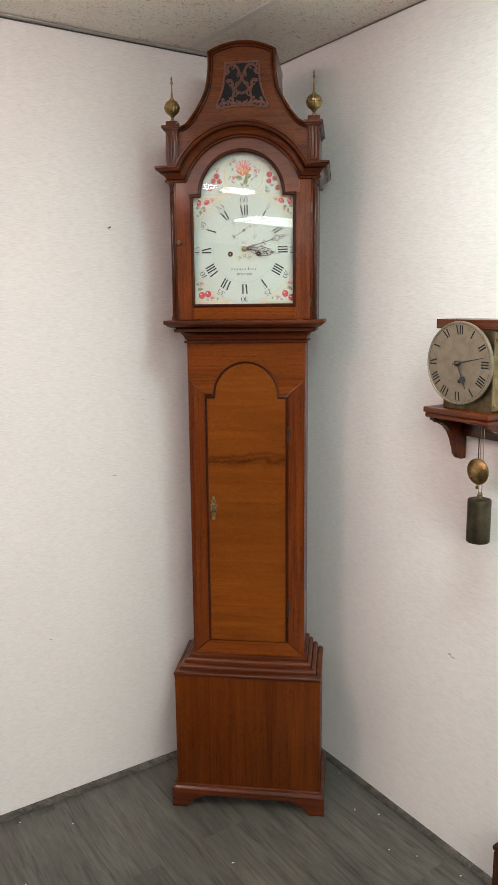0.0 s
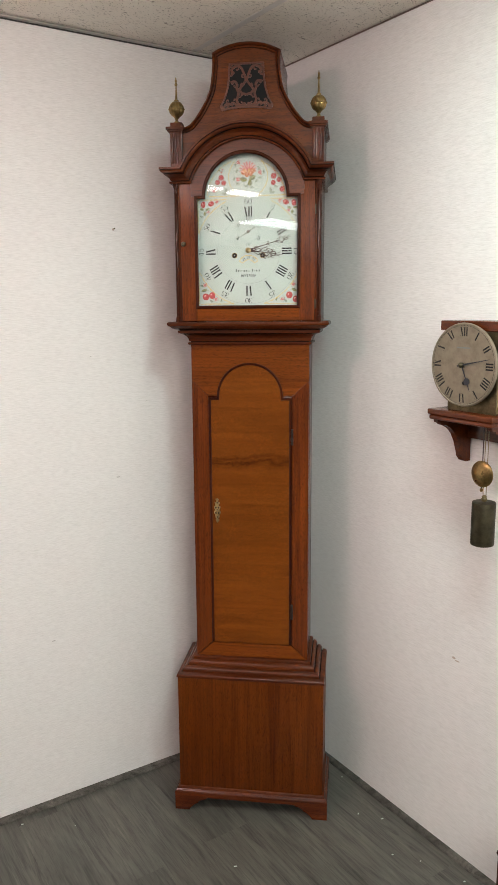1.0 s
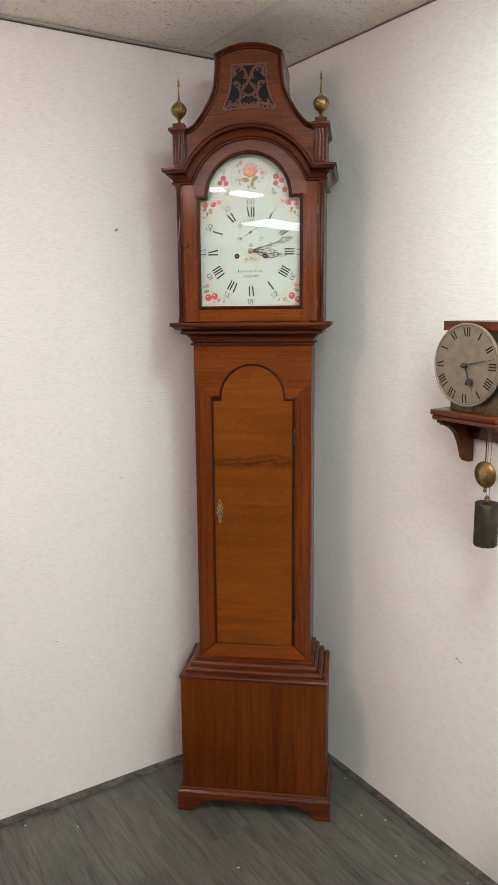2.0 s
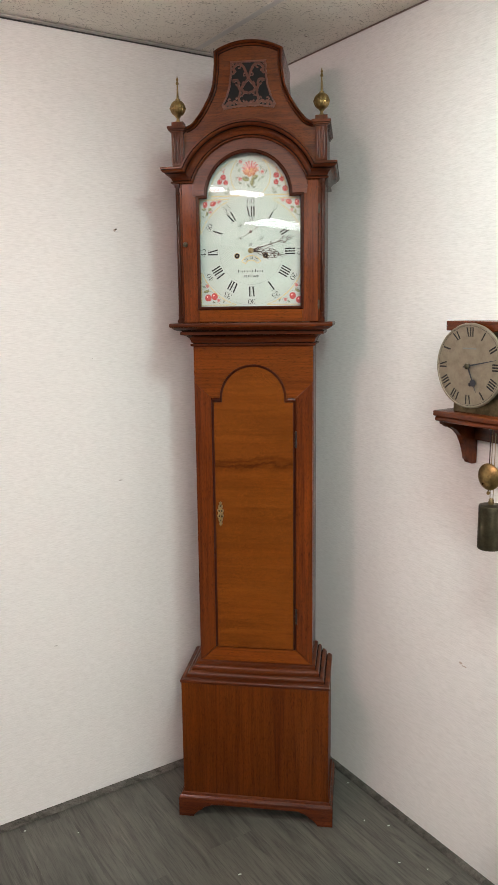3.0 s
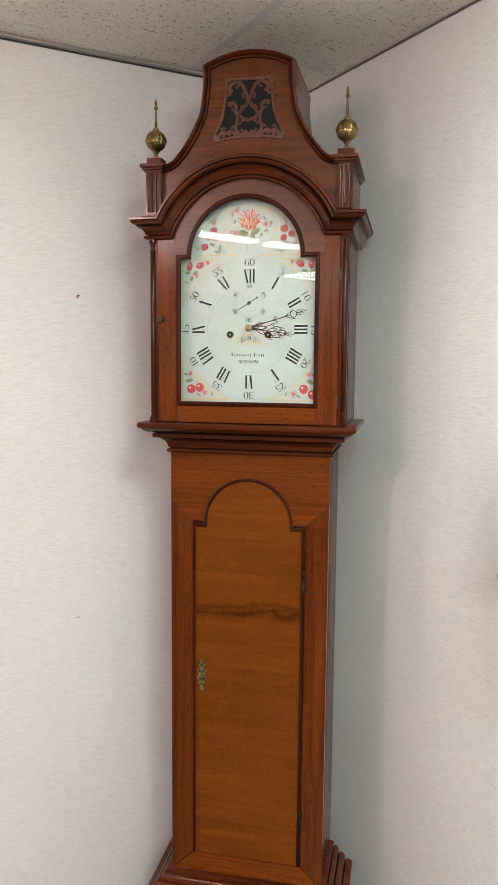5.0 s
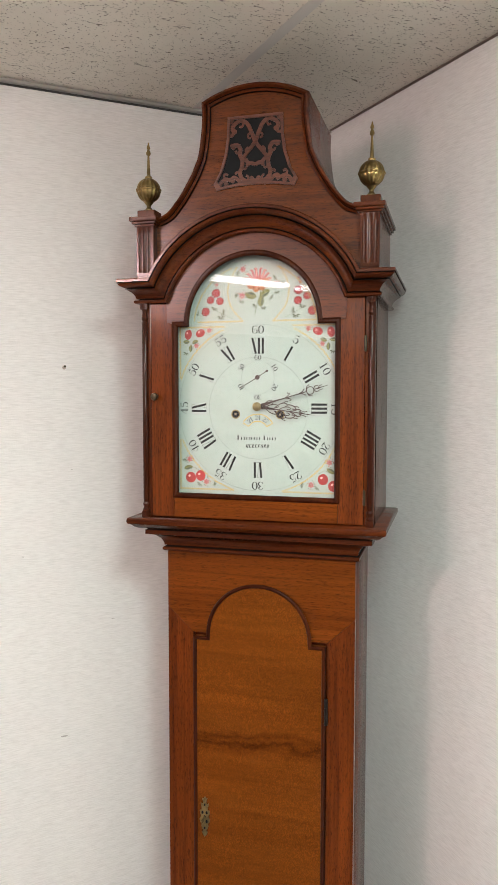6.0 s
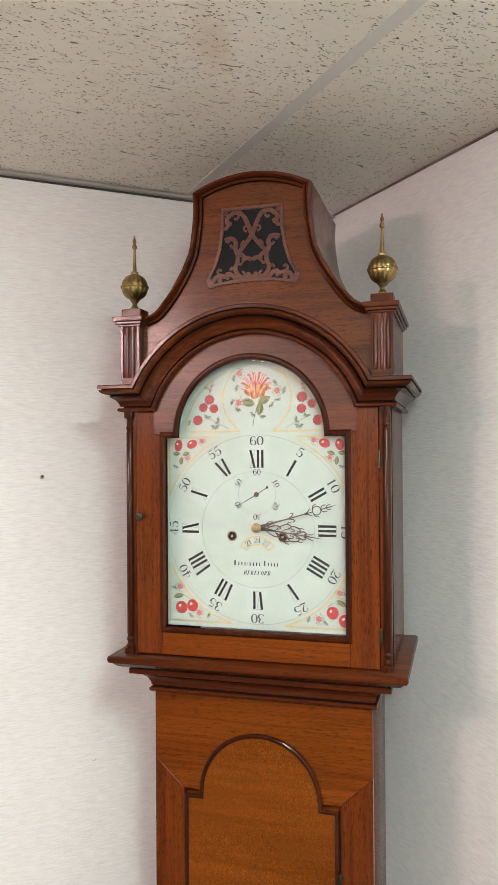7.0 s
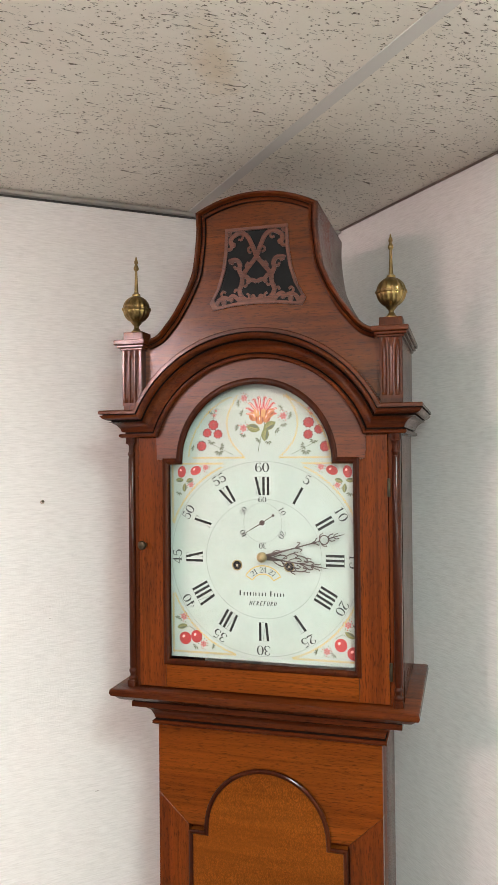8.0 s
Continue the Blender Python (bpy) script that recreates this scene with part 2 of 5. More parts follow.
GREYLINE = material("grey line", (0.20, 0.22, 0.21), 0.5)[0]
# near-black for moulding quirks: old grime plus contact shade put into the colour
GRIME_SHADE = material("old grime and painted shade in the quirks", (0.007, 0.0035, 0.0025), 0.85, spec=0.1)[0]
DARK = material("dark cloth", (0.016, 0.017, 0.018), 0.95, spec=0.1)[0]


def enamel():
    m, nt, b = material("painted dial", (0.72, 0.78, 0.70), 0.32)
    n = tex(nt, coords(nt, (14, 14, 14)), 1.0, 5, 0.6)
    sp = tex(nt, coords(nt, (300, 300, 300)), 1.0, 2, 0.5)
    col = ramp(nt, n, [(0.3, (0.318, 0.362, 0.322)), (0.7, (0.342, 0.384, 0.346))])
    col = mix(nt, 1.0, col, ramp(nt, sp, [(0.27, (0.82, 0.80, 0.74)), (0.31, (1, 1, 1))]), "MULTIPLY")
    nt.links.new(col, b.inputs["Base Color"])
    return m


ENAMEL = enamel()


def glass():
    m = bpy.data.materials.new("window glass")
    m.use_nodes = True
    nt = m.node_tree
    b = nt.nodes["Principled BSDF"]
    b.inputs["Base Color"].default_value = (1, 1, 1, 1)
    b.inputs["Roughness"].default_value = 0.0
    b.inputs["IOR"].default_value = 1.42
    b.inputs["Transmission Weight"].default_value = 1.0
    return m


GLASS = glass()


def wall_paper():
    """Off-white vinyl with a fine sideways weave."""
    m, nt, b = material("wall vinyl", (0.72, 0.70, 0.68), 0.62)
    turn = (0, 0, -math.atan2(U.y, U.x))
    base = coords(nt, (1, 1, 1), turn)

    def streak(scale, s, d):
        mp = node(nt, "ShaderNodeMapping", {"Scale": scale})
        nt.links.new(base, mp.inputs[0])
        return tex(nt, mp.outputs[0], s, d, 0.6, 0.12)
    weave = streak((46, 46, 480), 1.0, 4)
    fine = streak((280, 280, 800), 1.0, 2)
    big = streak((1.3, 1.3, 1.0), 1.0, 4)
    col = ramp(nt, weave, [(0.32, (0.745, 0.727, 0.715)), (0.50, (0.822, 0.804, 0.792)), (0.66, (0.872, 0.856, 0.845))])
    col = mix(nt, 1.0, col, ramp(nt, big, [(0.3, (0.965, 0.97, 0.965)), (0.7, (1.0, 1.0, 1.0))]), "MULTIPLY")
    nt.links.new(col, b.inputs["Base Color"])
    h = mix(nt, 0.55, weave, fine)
    bump(nt, b, h, 0.6, 0.0016)
    return m


WALL = wall_paper()


def plain_wall():
    m, nt, b = material("dull beige of the added walls", (0.36, 0.31, 0.26), 0.7)
    n = tex(nt, coords(nt, (2, 2, 2)), 1.0, 6, 0.6)
    nt.links.new(ramp(nt, n, [(0.3, (0.19, 0.17, 0.155)), (0.7, (0.24, 0.22, 0.20))]), b.inputs["Base Color"])
    bump(nt, b, tex(nt, coords(nt, (300, 300, 300)), 1.0, 2), 0.2, 0.001)
    return m


PLAIN = plain_wall()


def ceiling_tile():
    """Mineral-fibre tile with pinholes and short fissures along one way."""
    m, nt, b = material("ceiling tile", (0.66, 0.61, 0.55), 0.85)
    turn = (0, 0, -math.atan2(U.y, U.x))
    base = coords(nt, (1, 1, 1), turn)

    def mapped(scale):
        mp = node(nt, "ShaderNodeMapping", {"Scale": scale})
        nt.links.new(base, mp.inputs[0])
        return mp.outputs[0]
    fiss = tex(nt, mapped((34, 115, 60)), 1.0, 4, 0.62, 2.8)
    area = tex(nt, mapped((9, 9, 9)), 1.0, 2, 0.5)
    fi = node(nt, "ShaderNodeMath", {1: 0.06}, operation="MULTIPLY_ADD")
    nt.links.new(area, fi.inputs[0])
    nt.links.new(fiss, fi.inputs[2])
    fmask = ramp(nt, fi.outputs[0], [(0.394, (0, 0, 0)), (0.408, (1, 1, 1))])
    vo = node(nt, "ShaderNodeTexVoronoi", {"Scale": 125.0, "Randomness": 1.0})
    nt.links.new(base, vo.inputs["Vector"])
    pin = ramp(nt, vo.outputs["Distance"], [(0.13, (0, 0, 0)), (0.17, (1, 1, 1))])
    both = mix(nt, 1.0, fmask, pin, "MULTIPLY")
    grain = tex(nt, base, 260, 3, 0.6)
    mott = tex(nt, base, 5.0, 4, 0.6)
    col = ramp(nt, mott, [(0.3, (0.86, 0.80, 0.71)), (0.7, (0.93, 0.88, 0.80))])
    # an old brown water stain
    st = node(nt, "ShaderNodeMapping", {"Location": (0.143, 0.206, H), "Rotation": (0, 0, radians(62)), "Scale": (0.12, 0.035, 50.0)}, vector_type="TEXTURE")
    nt.links.new(base, st.inputs[0])
    wob = tex(nt, base, 22, 4, 0.7)
    ln = node(nt, "ShaderNodeVectorMath", operation="LENGTH")
    nt.links.new(st.outputs[0], ln.inputs[0])
    ad = node(nt, "ShaderNodeMath", {1: 1.3}, operation="MULTIPLY_ADD")
    nt.links.new(wob, ad.inputs[0])
    nt.links.new(ln.outputs["Value"], ad.inputs[2])
    less = node(nt, "ShaderNodeMath", {1: 0.5}, operation="MULTIPLY")
    nt.links.new(ad.outputs[0], less.inputs[0])
    stain = ramp(nt, less.outputs[0], [(0.42, (0.90, 0.84, 0.76)), (0.58, (0.95, 0.91, 0.86)), (0.80, (1, 1, 1))])
    col = mix(nt, 1.0, col, stain, "MULTIPLY")
    # dark brown paints the shade down inside the fissures and pinholes
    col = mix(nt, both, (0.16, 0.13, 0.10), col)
    nt.links.new(col, b.inputs["Base Color"])
    h = mix(nt, 0.12, both, grain)
    bump(nt, b, h, 0.9, 0.002)
    return m


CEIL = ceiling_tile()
GRIDMETAL = material("painted grid", (0.74, 0.71, 0.67), 0.75)[0]
TRIMGREY = material("grey edge trim", (0.33, 0.31, 0.28), 0.55)[0]


def plank_vinyl():
    m, nt, b = material("grey plank vinyl", (0.10, 0.095, 0.085), 0.42)
    base = coords(nt, (1, 1, 1), (0, 0, 0), 11.0)

    def mapped(scale):
        mp = node(nt, "ShaderNodeMapping", {"Scale": scale})
        nt.links.new(base, mp.inputs[0])
        return mp.outputs[0]
    g = tex(nt, mapped((2.6, 30, 1)), 1.0, 7, 0.66, 1.6)
    f = tex(nt, mapped((9, 190, 1)), 1.0, 4, 0.65, 0.5)
    w = tex(nt, mapped((2.2, 7, 1)), 1.0, 4, 0.6, 0.8)
    col = ramp(nt, g, [(0.30, (0.030, 0.0285, 0.0240)), (0.44, (0.084, 0.081, 0.069)), (0.7, (0.136, 0.131, 0.112))])
    col = mix(nt, 1.0, col, ramp(nt, f, [(0.36, (0.62, 0.62, 0.62)), (0.50, (1, 1, 1))]), "MULTIPLY")
    col = mix(nt, 1.0, col, ramp(nt, w, [(0.3, (0.62, 0.64, 0.63)), (0.55, (1, 1, 1)), (0.75, (1.22, 1.19, 1.13))]), "MULTIPLY")
    nt.links.new(col, b.inputs["Base Color"])
    bump(nt, b, f, 0.25, 0.0006)
    return m


PLANK = plank_vinyl()
FRETWOOD = wood("fret mahogany", (0.075, 0.018, 0.007), (0.130, 0.034, 0.013), (0.175, 0.052, 0.022), "x", 1.0, pore=0.6, sheen=1.3)
SCUFF = material("scuffed vinyl", (0.52, 0.44, 0.38), 0.8)[0]
SCRATCH = material("grey scratch", (0.47, 0.45, 0.43), 0.8)[0]
SCRAP = material("pale scrap", (0.60, 0.68, 0.62), 0.7)[0]
EDGE_SHADE = material("brown edge shadow line", (0.20, 0.145, 0.12), 0.7)[0]
JOINT = material("dark joint", (0.045, 0.043, 0.04), 0.8)[0]


def glow(name, colour, strength):
    m = bpy.data.materials.new(name)
    m.use_nodes = True
    b = m.node_tree.nodes["Principled BSDF"]
    b.inputs["Base Color"].default_value = (0.8, 0.8, 0.8, 1)
    b.inputs["Emission Color"].default_value = (*colour, 1)
    b.inputs["Emission Strength"].default_value = strength
    return m


PANEL_PINK = glow("pinkish lamp diffuser", (1.0, 0.665, 0.655), LAMP_PINK)
PANEL_TEAL = glow("greenish lamp diffuser", (0.81, 1.0, 0.95), LAMP_TEAL)
PANEL_ROW = glow("white lamp diffuser", (1.0, 0.91, 0.89), LAMP_ROW)
PANEL_BACK = glow("dim greenish lamp diffuser", (0.80, 1.0, 0.95), LAMP_BACK)
PANEL_FILL = glow("added fill lamp diffuser", (0.99, 0.965, 0.915), LAMP_FILL)

# ---- the room ----
ROOM = Matrix(((U.x, V.x, 0, CORNER.x), (U.y, V.y, 0, CORNER.y), (0, 0, 1, 0), (0, 0, 0, 1)))


def room_part(name, label, u0, u1, v0, v1, z0, z1, mat, category, bevel=0.0):
    bm = box(bmesh.new(), u0, u1, v0, v1, z0, z1, bevel)
    if name.startswith("ceiling"):
        bmesh.ops.transform(bm, matrix=Matrix(((1, 0, 0, 0), (0, 1, 0, 0), (SAG, 0, 1, 0), (0, 0, 0, 1))), verts=bm.verts)
    bmesh.ops.transform(bm, matrix=ROOM, verts=bm.verts)
    ob = part(name, bm, mat)
    return tagged(ob, label, category, kind="structure")


room_part("wall_west", "off-white woven vinyl wall with small marks and a nail", 0, ROOM_U, -0.12, 0, 0, H + 0.07, WALL, "wall")
room_part("wall_east", "off-white woven vinyl wall with a scuff mark", -0.12, 0, -0.12, ROOM_V, 0, H + 0.07, WALL, "wall")
# unseen walls added to close the room, kept dark against haze on varnish
room_part("wall_south", "unseen dull beige wall added to close the room and cut reflections", 0, ROOM_U, ROOM_V, ROOM_V + 0.12, 0, H + 0.07, PLAIN, "wall")
room_part("wall_north", "unseen dull beige wall added to close the room and cut reflections", ROOM_U, ROOM_U + 0.12, -0.12, ROOM_V + 0.12, 0, H + 0.07, PLAIN, "wall")
floor = room_part("floor", "grey wood-look vinyl plank floor with dark grain", -0.12, ROOM_U + 0.12, -0.12, ROOM_V + 0.12, -0.12, -0.003, JOINT, "floor")
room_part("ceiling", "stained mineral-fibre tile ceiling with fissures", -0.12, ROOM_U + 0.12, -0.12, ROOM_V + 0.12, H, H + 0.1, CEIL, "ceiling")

# bars of the ceiling grid
for k, u in enumerate((0.325, 0.935, 1.545, 2.155, 2.765, 3.375, 3.985, 4.595)):
    room_part("ceiling_grid_bar", "painted metal bar of the ceiling grid", u - 0.0105, u + 0.0095, 0.012, ROOM_V, H - 0.0014, H - 0.0004, GRIDMETAL, "grid bar")
room_part("ceiling_trim", "thin grey metal edge trim under the ceiling", 0.0, ROOM_U, 0.0005, 0.016, H - 0.0075, H - 0.001, TRIMGREY, "trim", 0.001)
# brown strip that paints the shadow line between this wall and the ceiling
room_part("ceiling_edge_line", "thin brown strip painting the shadow line where wall meets ceiling", 0.0003, 0.0045, 0.017, ROOM_V, H - 0.0034, H - 0.0008, EDGE_SHADE, "trim")
# solid near-black strip stands in for the shadow gap below the trim
room_part("ceiling_gap_shade", "solid dark strip painting the shadow gap under the ceiling trim", 0.0, ROOM_U, 0.0004, 0.005, H - 0.0100, H - 0.0075, JOINT, "trim")

# skirting strips
def skirting(name, a, b, inward):
    bm = bmesh.new()
    prof = [(0.0005, 0.0), (0.013, 0.0), (0.013, 0.004), (0.0115, 0.009), (0.009, 0.0125), (0.0085, 0.0145), (0.006, 0.0180), (0.003, 0.0195), (0.0005, 0.0195)]
    rows = [[a + inward * d + Vector((0, 0, z)), b + inward * d + Vector((0, 0, z))] for d, z in prof]
    loft(bm, rows, close=True, caps=True)
    ob = part(name, bm, SKIRTING)
    return tagged(ob, "thin grey wood-look skirting strip", "skirting", kind="structure")


SKIRTING = wood("grey skirting", (0.060, 0.056, 0.050), (0.115, 0.108, 0.096), (0.17, 0.16, 0.142), "x", 0.1)
skirting("baseboard", uv(0, 0), uv(ROOM_U, 0), V)
skirting("baseboard", uv(0, 0.0), uv(0, ROOM_V), U)

# ceiling lamps: long panels set in the grid


def ceiling_light(u0, v0, w, l, panel, drop):
    t = thing("ceiling_light", "white fluorescent panel light fixed under the ceiling, two of the set added as unseen fill", "ceiling light", ROOM @ pose(u0, v0, H + SAG * u0), group="ceiling lights")
    part("frame", box(bmesh.new(), -0.01, w + 0.01, -0.01, l + 0.01, -0.018, 0.004, 0.003), GRIDMETAL, t)
    part("diffuser", box(bmesh.new(), 0.012, w - 0.012, 0.012, l - 0.012, -drop, -0.019, 0.012), panel, t, "white glowing diffuser")
    return t


# the last two panels are unseen fill, added to brighten lower walls and ceiling
for lamp in ((2.05, 0.78, 0.21, 0.33, PANEL_PINK, 0.12), (2.258, 1.05, 0.124, 0.84, PANEL_ROW, 0.026), (2.258, 1.955, 0.124, 0.235, PANEL_ROW, 0.026), (0.50, 1.25, 0.26, 0.62, PANEL_TEAL, 0.05), (3.04, 2.93, 0.33, 1.21, PANEL_BACK, 0.03), (1.45, 3.00, 0.30, 1.21, PANEL_FILL, 0.22), (2.30, 3.90, 0.30, 1.21, PANEL_FILL, 0.22)):
    ceiling_light(*lamp)


# ---- the longcase clock ----
LEAN = pose(0, 0, 0, -0.914, 0, 0)
clock = thing("longcase_clock", "tall oak longcase clock with arched painted dial across the corner", "clock", LEAN)

# base
part("base_box", box(bmesh.new(), -0.228, 0.228, -0.0535, 0.178, 0.05, 0.446, 0.002), OAK_BASE, clock, "dark reddish oak base with upright grain", True)
bm = mitred(bmesh.new(), 0.175, 0.0, 0.178, [(-0.01, 0.502), (0.005, 0.502), (0.0085, 0.5005), (0.0098, 0.4975), (0.0098, 0.4880), (0.0122, 0.4880), (0.0122, 0.4920), (0.0165, 0.4905), (0.0200, 0.4875), (0.0220, 0.4835), (0.0228, 0.4790), (0.0228, 0.4715), (0.0255, 0.4715), (0.0255, 0.4762), (0.0300, 0.4752), (0.0345, 0.4725), (0.0375, 0.4685), (0.0388, 0.4640), (0.0388, 0.4560), (0.0415, 0.4560), (0.0415, 0.4610), (0.0475, 0.4600), (0.0525, 0.4578), (0.0555, 0.4545), (0.0562, 0.4500), (0.0545, 0.4468), (0.0500, 0.4460), (0.0500, 0.443), (-0.01, 0.443)], dark_strips=(4, 5, 11, 12, 18, 19, 26))
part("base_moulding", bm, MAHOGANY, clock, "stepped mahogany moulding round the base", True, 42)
bm = mitred(bmesh.new(), 0.228, -0.0535, 0.178, [(-0.005, 0.0765), (0.004, 0.0765), (0.0065, 0.0735), (0.007, 0.069), (0.0095, 0.0665), (0.0125, 0.064), (0.0145, 0.060), (0.0145, 0.0555), (-0.005, 0.0555)])
part("skirt_moulding", bm, MAHOGANY, clock, "", True)
cut = [(-0.2425, 0.0), (-0.196, 0.0), (-0.194, 0.008), (-0.187, 0.014), (-0.180, 0.022), (-0.168, 0.026), (-0.1655, 0.034), (-0.156, 0.0385), (-0.143, 0.040), (-0.139, 0.047)]
front = cut + [(-x, z) for x, z in reversed(cut)] + [(0.2425, 0.056), (-0.2425, 0.056)]
part("bracket_foot_front", prism(bmesh.new(), front, -0.068, -0.052, 0.0012), MAHOGANY, clock, "shaped bracket feet", False)
for s in (-1, 1):
    side = [(-0.0665, 0.0), (-0.030, 0.0), (-0.024, 0.014), (-0.012, 0.026), (0.0, 0.040), (0.006, 0.047), (0.113, 0.047), (0.119, 0.040), (0.131, 0.026), (0.143, 0.014), (0.149, 0.0), (0.178, 0.0), (0.178, 0.056), (-0.0665, 0.056)]
    bm = prism(bmesh.new(), side, 0, 0.014)
    bmesh.ops.transform(bm, matrix=Matrix(((0, s, 0, s * 0.2285), (1, 0, 0, 0), (0, 0, 1, 0), (0, 0, 0, 1))), verts=bm.verts)
    part("bracket_foot_side", bm, MAHOGANY, clock)

# trunk: carcase, mitred front boards, door
part("trunk_case", box(bmesh.new(), -0.1745, 0.1745, 0.014, 0.192, 0.44, 1.50, 0.001), MAHOGANY_UP, clock, "", True)
DH, DS, DB, DR, DC = 0.1225, 1.3205, 0.5495, 0.0945, 1.3285   # door: half width, shoulder, bottom, arch
g = 0.0030
for s in (-1, 1):
    stile = [(s * 0.175, 0.499), (s * 0.175, 1.3735), (s * (DH + g), 1.3275), (s * (DH + g), 0.548)]
    part("stile", prism(bmesh.new(), stile, 0.0, 0.0135, 0.0006), OAK_UP, clock, "", False)
part("bottom_rail", prism(bmesh.new(), [(-0.174, 0.4985), (0.174, 0.4985), (DH, 0.5462), (-DH, 0.5462)], 0.0, 0.0135, 0.0006), OAK_FLAT, clock)
hole = arc(0, DC, DR + 0.003, 4, 176, 28)
head_out = [(-0.175, 1.374), (-0.175, 1.489), (0.175, 1.489), (0.175, 1.374), (DH + g, 1.3285), (DR + 0.003, 1.3285)]
part("head_board", prism(bmesh.new(), head_out + hole + [(-DR - 0.003, 1.3285), (-DH - g, 1.3285)], 0.0, 0.0135, 0.0006), OAK_FLAT, clock, "arched head board over the door")
door = [(-DH, DB), (DH, DB), (DH, DS), (DR, DS)] + arc(0, DC, DR, 2, 178, 30) + [(-DR, DS), (-DH, DS)]
trunk_door = part("trunk_door", prism(bmesh.new(), door, -0.004, 0.012, 0.001), OAK_DOOR, clock, "golden oak trunk door with flecked figure and arched top")
edge = [(DH - 0.0018, DB + 0.002), (DH - 0.0018, DS - 0.001), (DR + 0.001, DS - 0.001)] + arc(0, DC, DR + 0.0005, 2, 178, 30) + [(-DR - 0.001, DS - 0.001), (-DH + 0.0018, DS - 0.001), (-DH + 0.0018, DB + 0.002)]


def bead(bm, line, r, y, closed=False):
    """A rounded lip that follows a line of the front."""
    n = len(line)
    prof = [(r * math.cos(a), -r * math.sin(a)) for a in [math.pi * k / 5 for k in range(6)]]
    rows = []
    for i in range(n):
        a = line[(i - 1) % n] if closed or i else line[0]
        b = line[(i + 1) % n] if closed or i < n - 1 else line[-1]
        d1 = Vector((line[i][0] - a[0], line[i][1] - a[1])) if i or closed else Vector((b[0] - line[i][0], b[1] - line[i][1]))
        d2 = Vector((b[0] - line[i][0], b[1] - line[i][1])) if i < n - 1 or closed else d1
        d1, d2 = d1.normalized(), d2.normalized()
        n1 = Vector((-d1.y, d1.x)) + Vector((-d2.y, d2.x))
        nn = n1 / max(0.6, n1.length_squared / 2) if n1.length > 1e-6 else Vector((-d1.y, d1.x))
        rows.append([(line[i][0] + nn.x * p, y + q, line[i][1] + nn.y * p) for p, q in prof])
    loft(bm, rows, close=closed)
    return bm


# brown lip given the deeper wood colour to paint the door's dark outline
part("door_lip", bead(bmesh.new(), edge, 0.0036, -0.004), DEEP, trunk_door, "rounded lip round the door, darkened for the shadow line at its edge", True)

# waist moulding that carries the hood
bm = mitred(bmesh.new(), 0.175, 0.0, 0.195, [(-0.01, 1.4795), (0.004, 1.4795), (0.0075, 1.482), (0.0075, 1.486), (0.0055, 1.4872), (0.0005, 1.4876), (0.0005, 1.4898), (0.0045, 1.4903), (0.0052, 1.495), (0.009, 1.503), (0.017, 1.510), (0.027, 1.5135), (0.0315, 1.514), (0.0315, 1.522), (0.0275, 1.5224), (0.0275, 1.5248), (0.036, 1.5252), (0.0395, 1.526), (0.046, 1.529), (0.051, 1.534), (0.0555, 1.5355), (0.0575, 1.540), (0.0565, 1.5455), (0.054, 1.547), (-0.01, 1.547)], dark_strips=(4, 5, 6, 13, 14, 15))
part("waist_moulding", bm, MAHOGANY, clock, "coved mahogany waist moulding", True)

# hood
HH, HF, HB = 0.2085, -0.034, 0.195        # half width, front, back
for s in (-1, 1):
    part("hood_side", box(bmesh.new(), *sorted((s * HH, s * (HH - 0.014))), HF + 0.014, HB, 1.546, 1.975, 0.001), MAHOGANY_UP, clock)
    part("front_post", box(bmesh.new(), *sorted((s * HH, s * 0.1918)), HF + 0.0015, HF + 0.03, 1.546, 1.934, 0.0008), MAHOGANY_UP, clock)
part("hood_back", box(bmesh.new(), -0.20, 0.20, HB - 0.012, HB - 0.002, 1.546, 1.975), MAHOGANY_UP, clock)
SR, SC, SX = 0.1215, 1.893, -0.0040        # sight arch: radius, centre
DRR, DCC = 0.1655, 1.880                   # outer arch of the hood door
n = 32
# the door's four boards: stiles, bottom rail, arched head
stile_out = [(0.148, 1.549), (0.191, 1.549), (0.191, 1.9305), (0.1605, 1.9305), (0.1605, 1.8955), (0.148, 1.8955)]
hood_door = part("hood_door", prism(bmesh.new(), [(-0.1475, 1.549), (0.1475, 1.549), (0.1475, 1.5865), (-0.1475, 1.5865)], HF, HF + 0.018, 0.0008), OAK_FLAT, clock, "arched oak and mahogany hood door with glass")
for s in (-1, 1):
    part("door_stile", prism(bmesh.new(), [(s * x, z) for x, z in stile_out], HF, HF + 0.018, 0.0008), OAK_UP, hood_door)
head = [(-0.160, 1.896), (SX - SR, 1.896)] + arc(SX, SC, SR, 179, 1, n) + [(SX + SR, 1.896), (0.160, 1.896), (0.160, 1.931)] + arc(0, DCC, DRR + 0.004, 17.6, 162.4, n) + [(-0.160, 1.931)]
part("door_head", prism(bmesh.new(), head, HF - 0.0005, HF + 0.018, 0.0008), ARCH, hood_door, "arched mahogany head of the hood door")
sight = [(-0.1465, 1.588), (-0.1465, 1.894), (SX - SR + 0.0015, 1.894)] + arc(SX, SC, SR - 0.0015, 179, 1, n) + [(SX + SR - 0.0015, 1.894), (0.1465, 1.894), (0.1465, 1.588)]
part("sight_moulding", bead(bmesh.new(), sight, 0.0052, HF + 0.002, True), DEEP, hood_door, "dark rounded moulding round the glass", True)
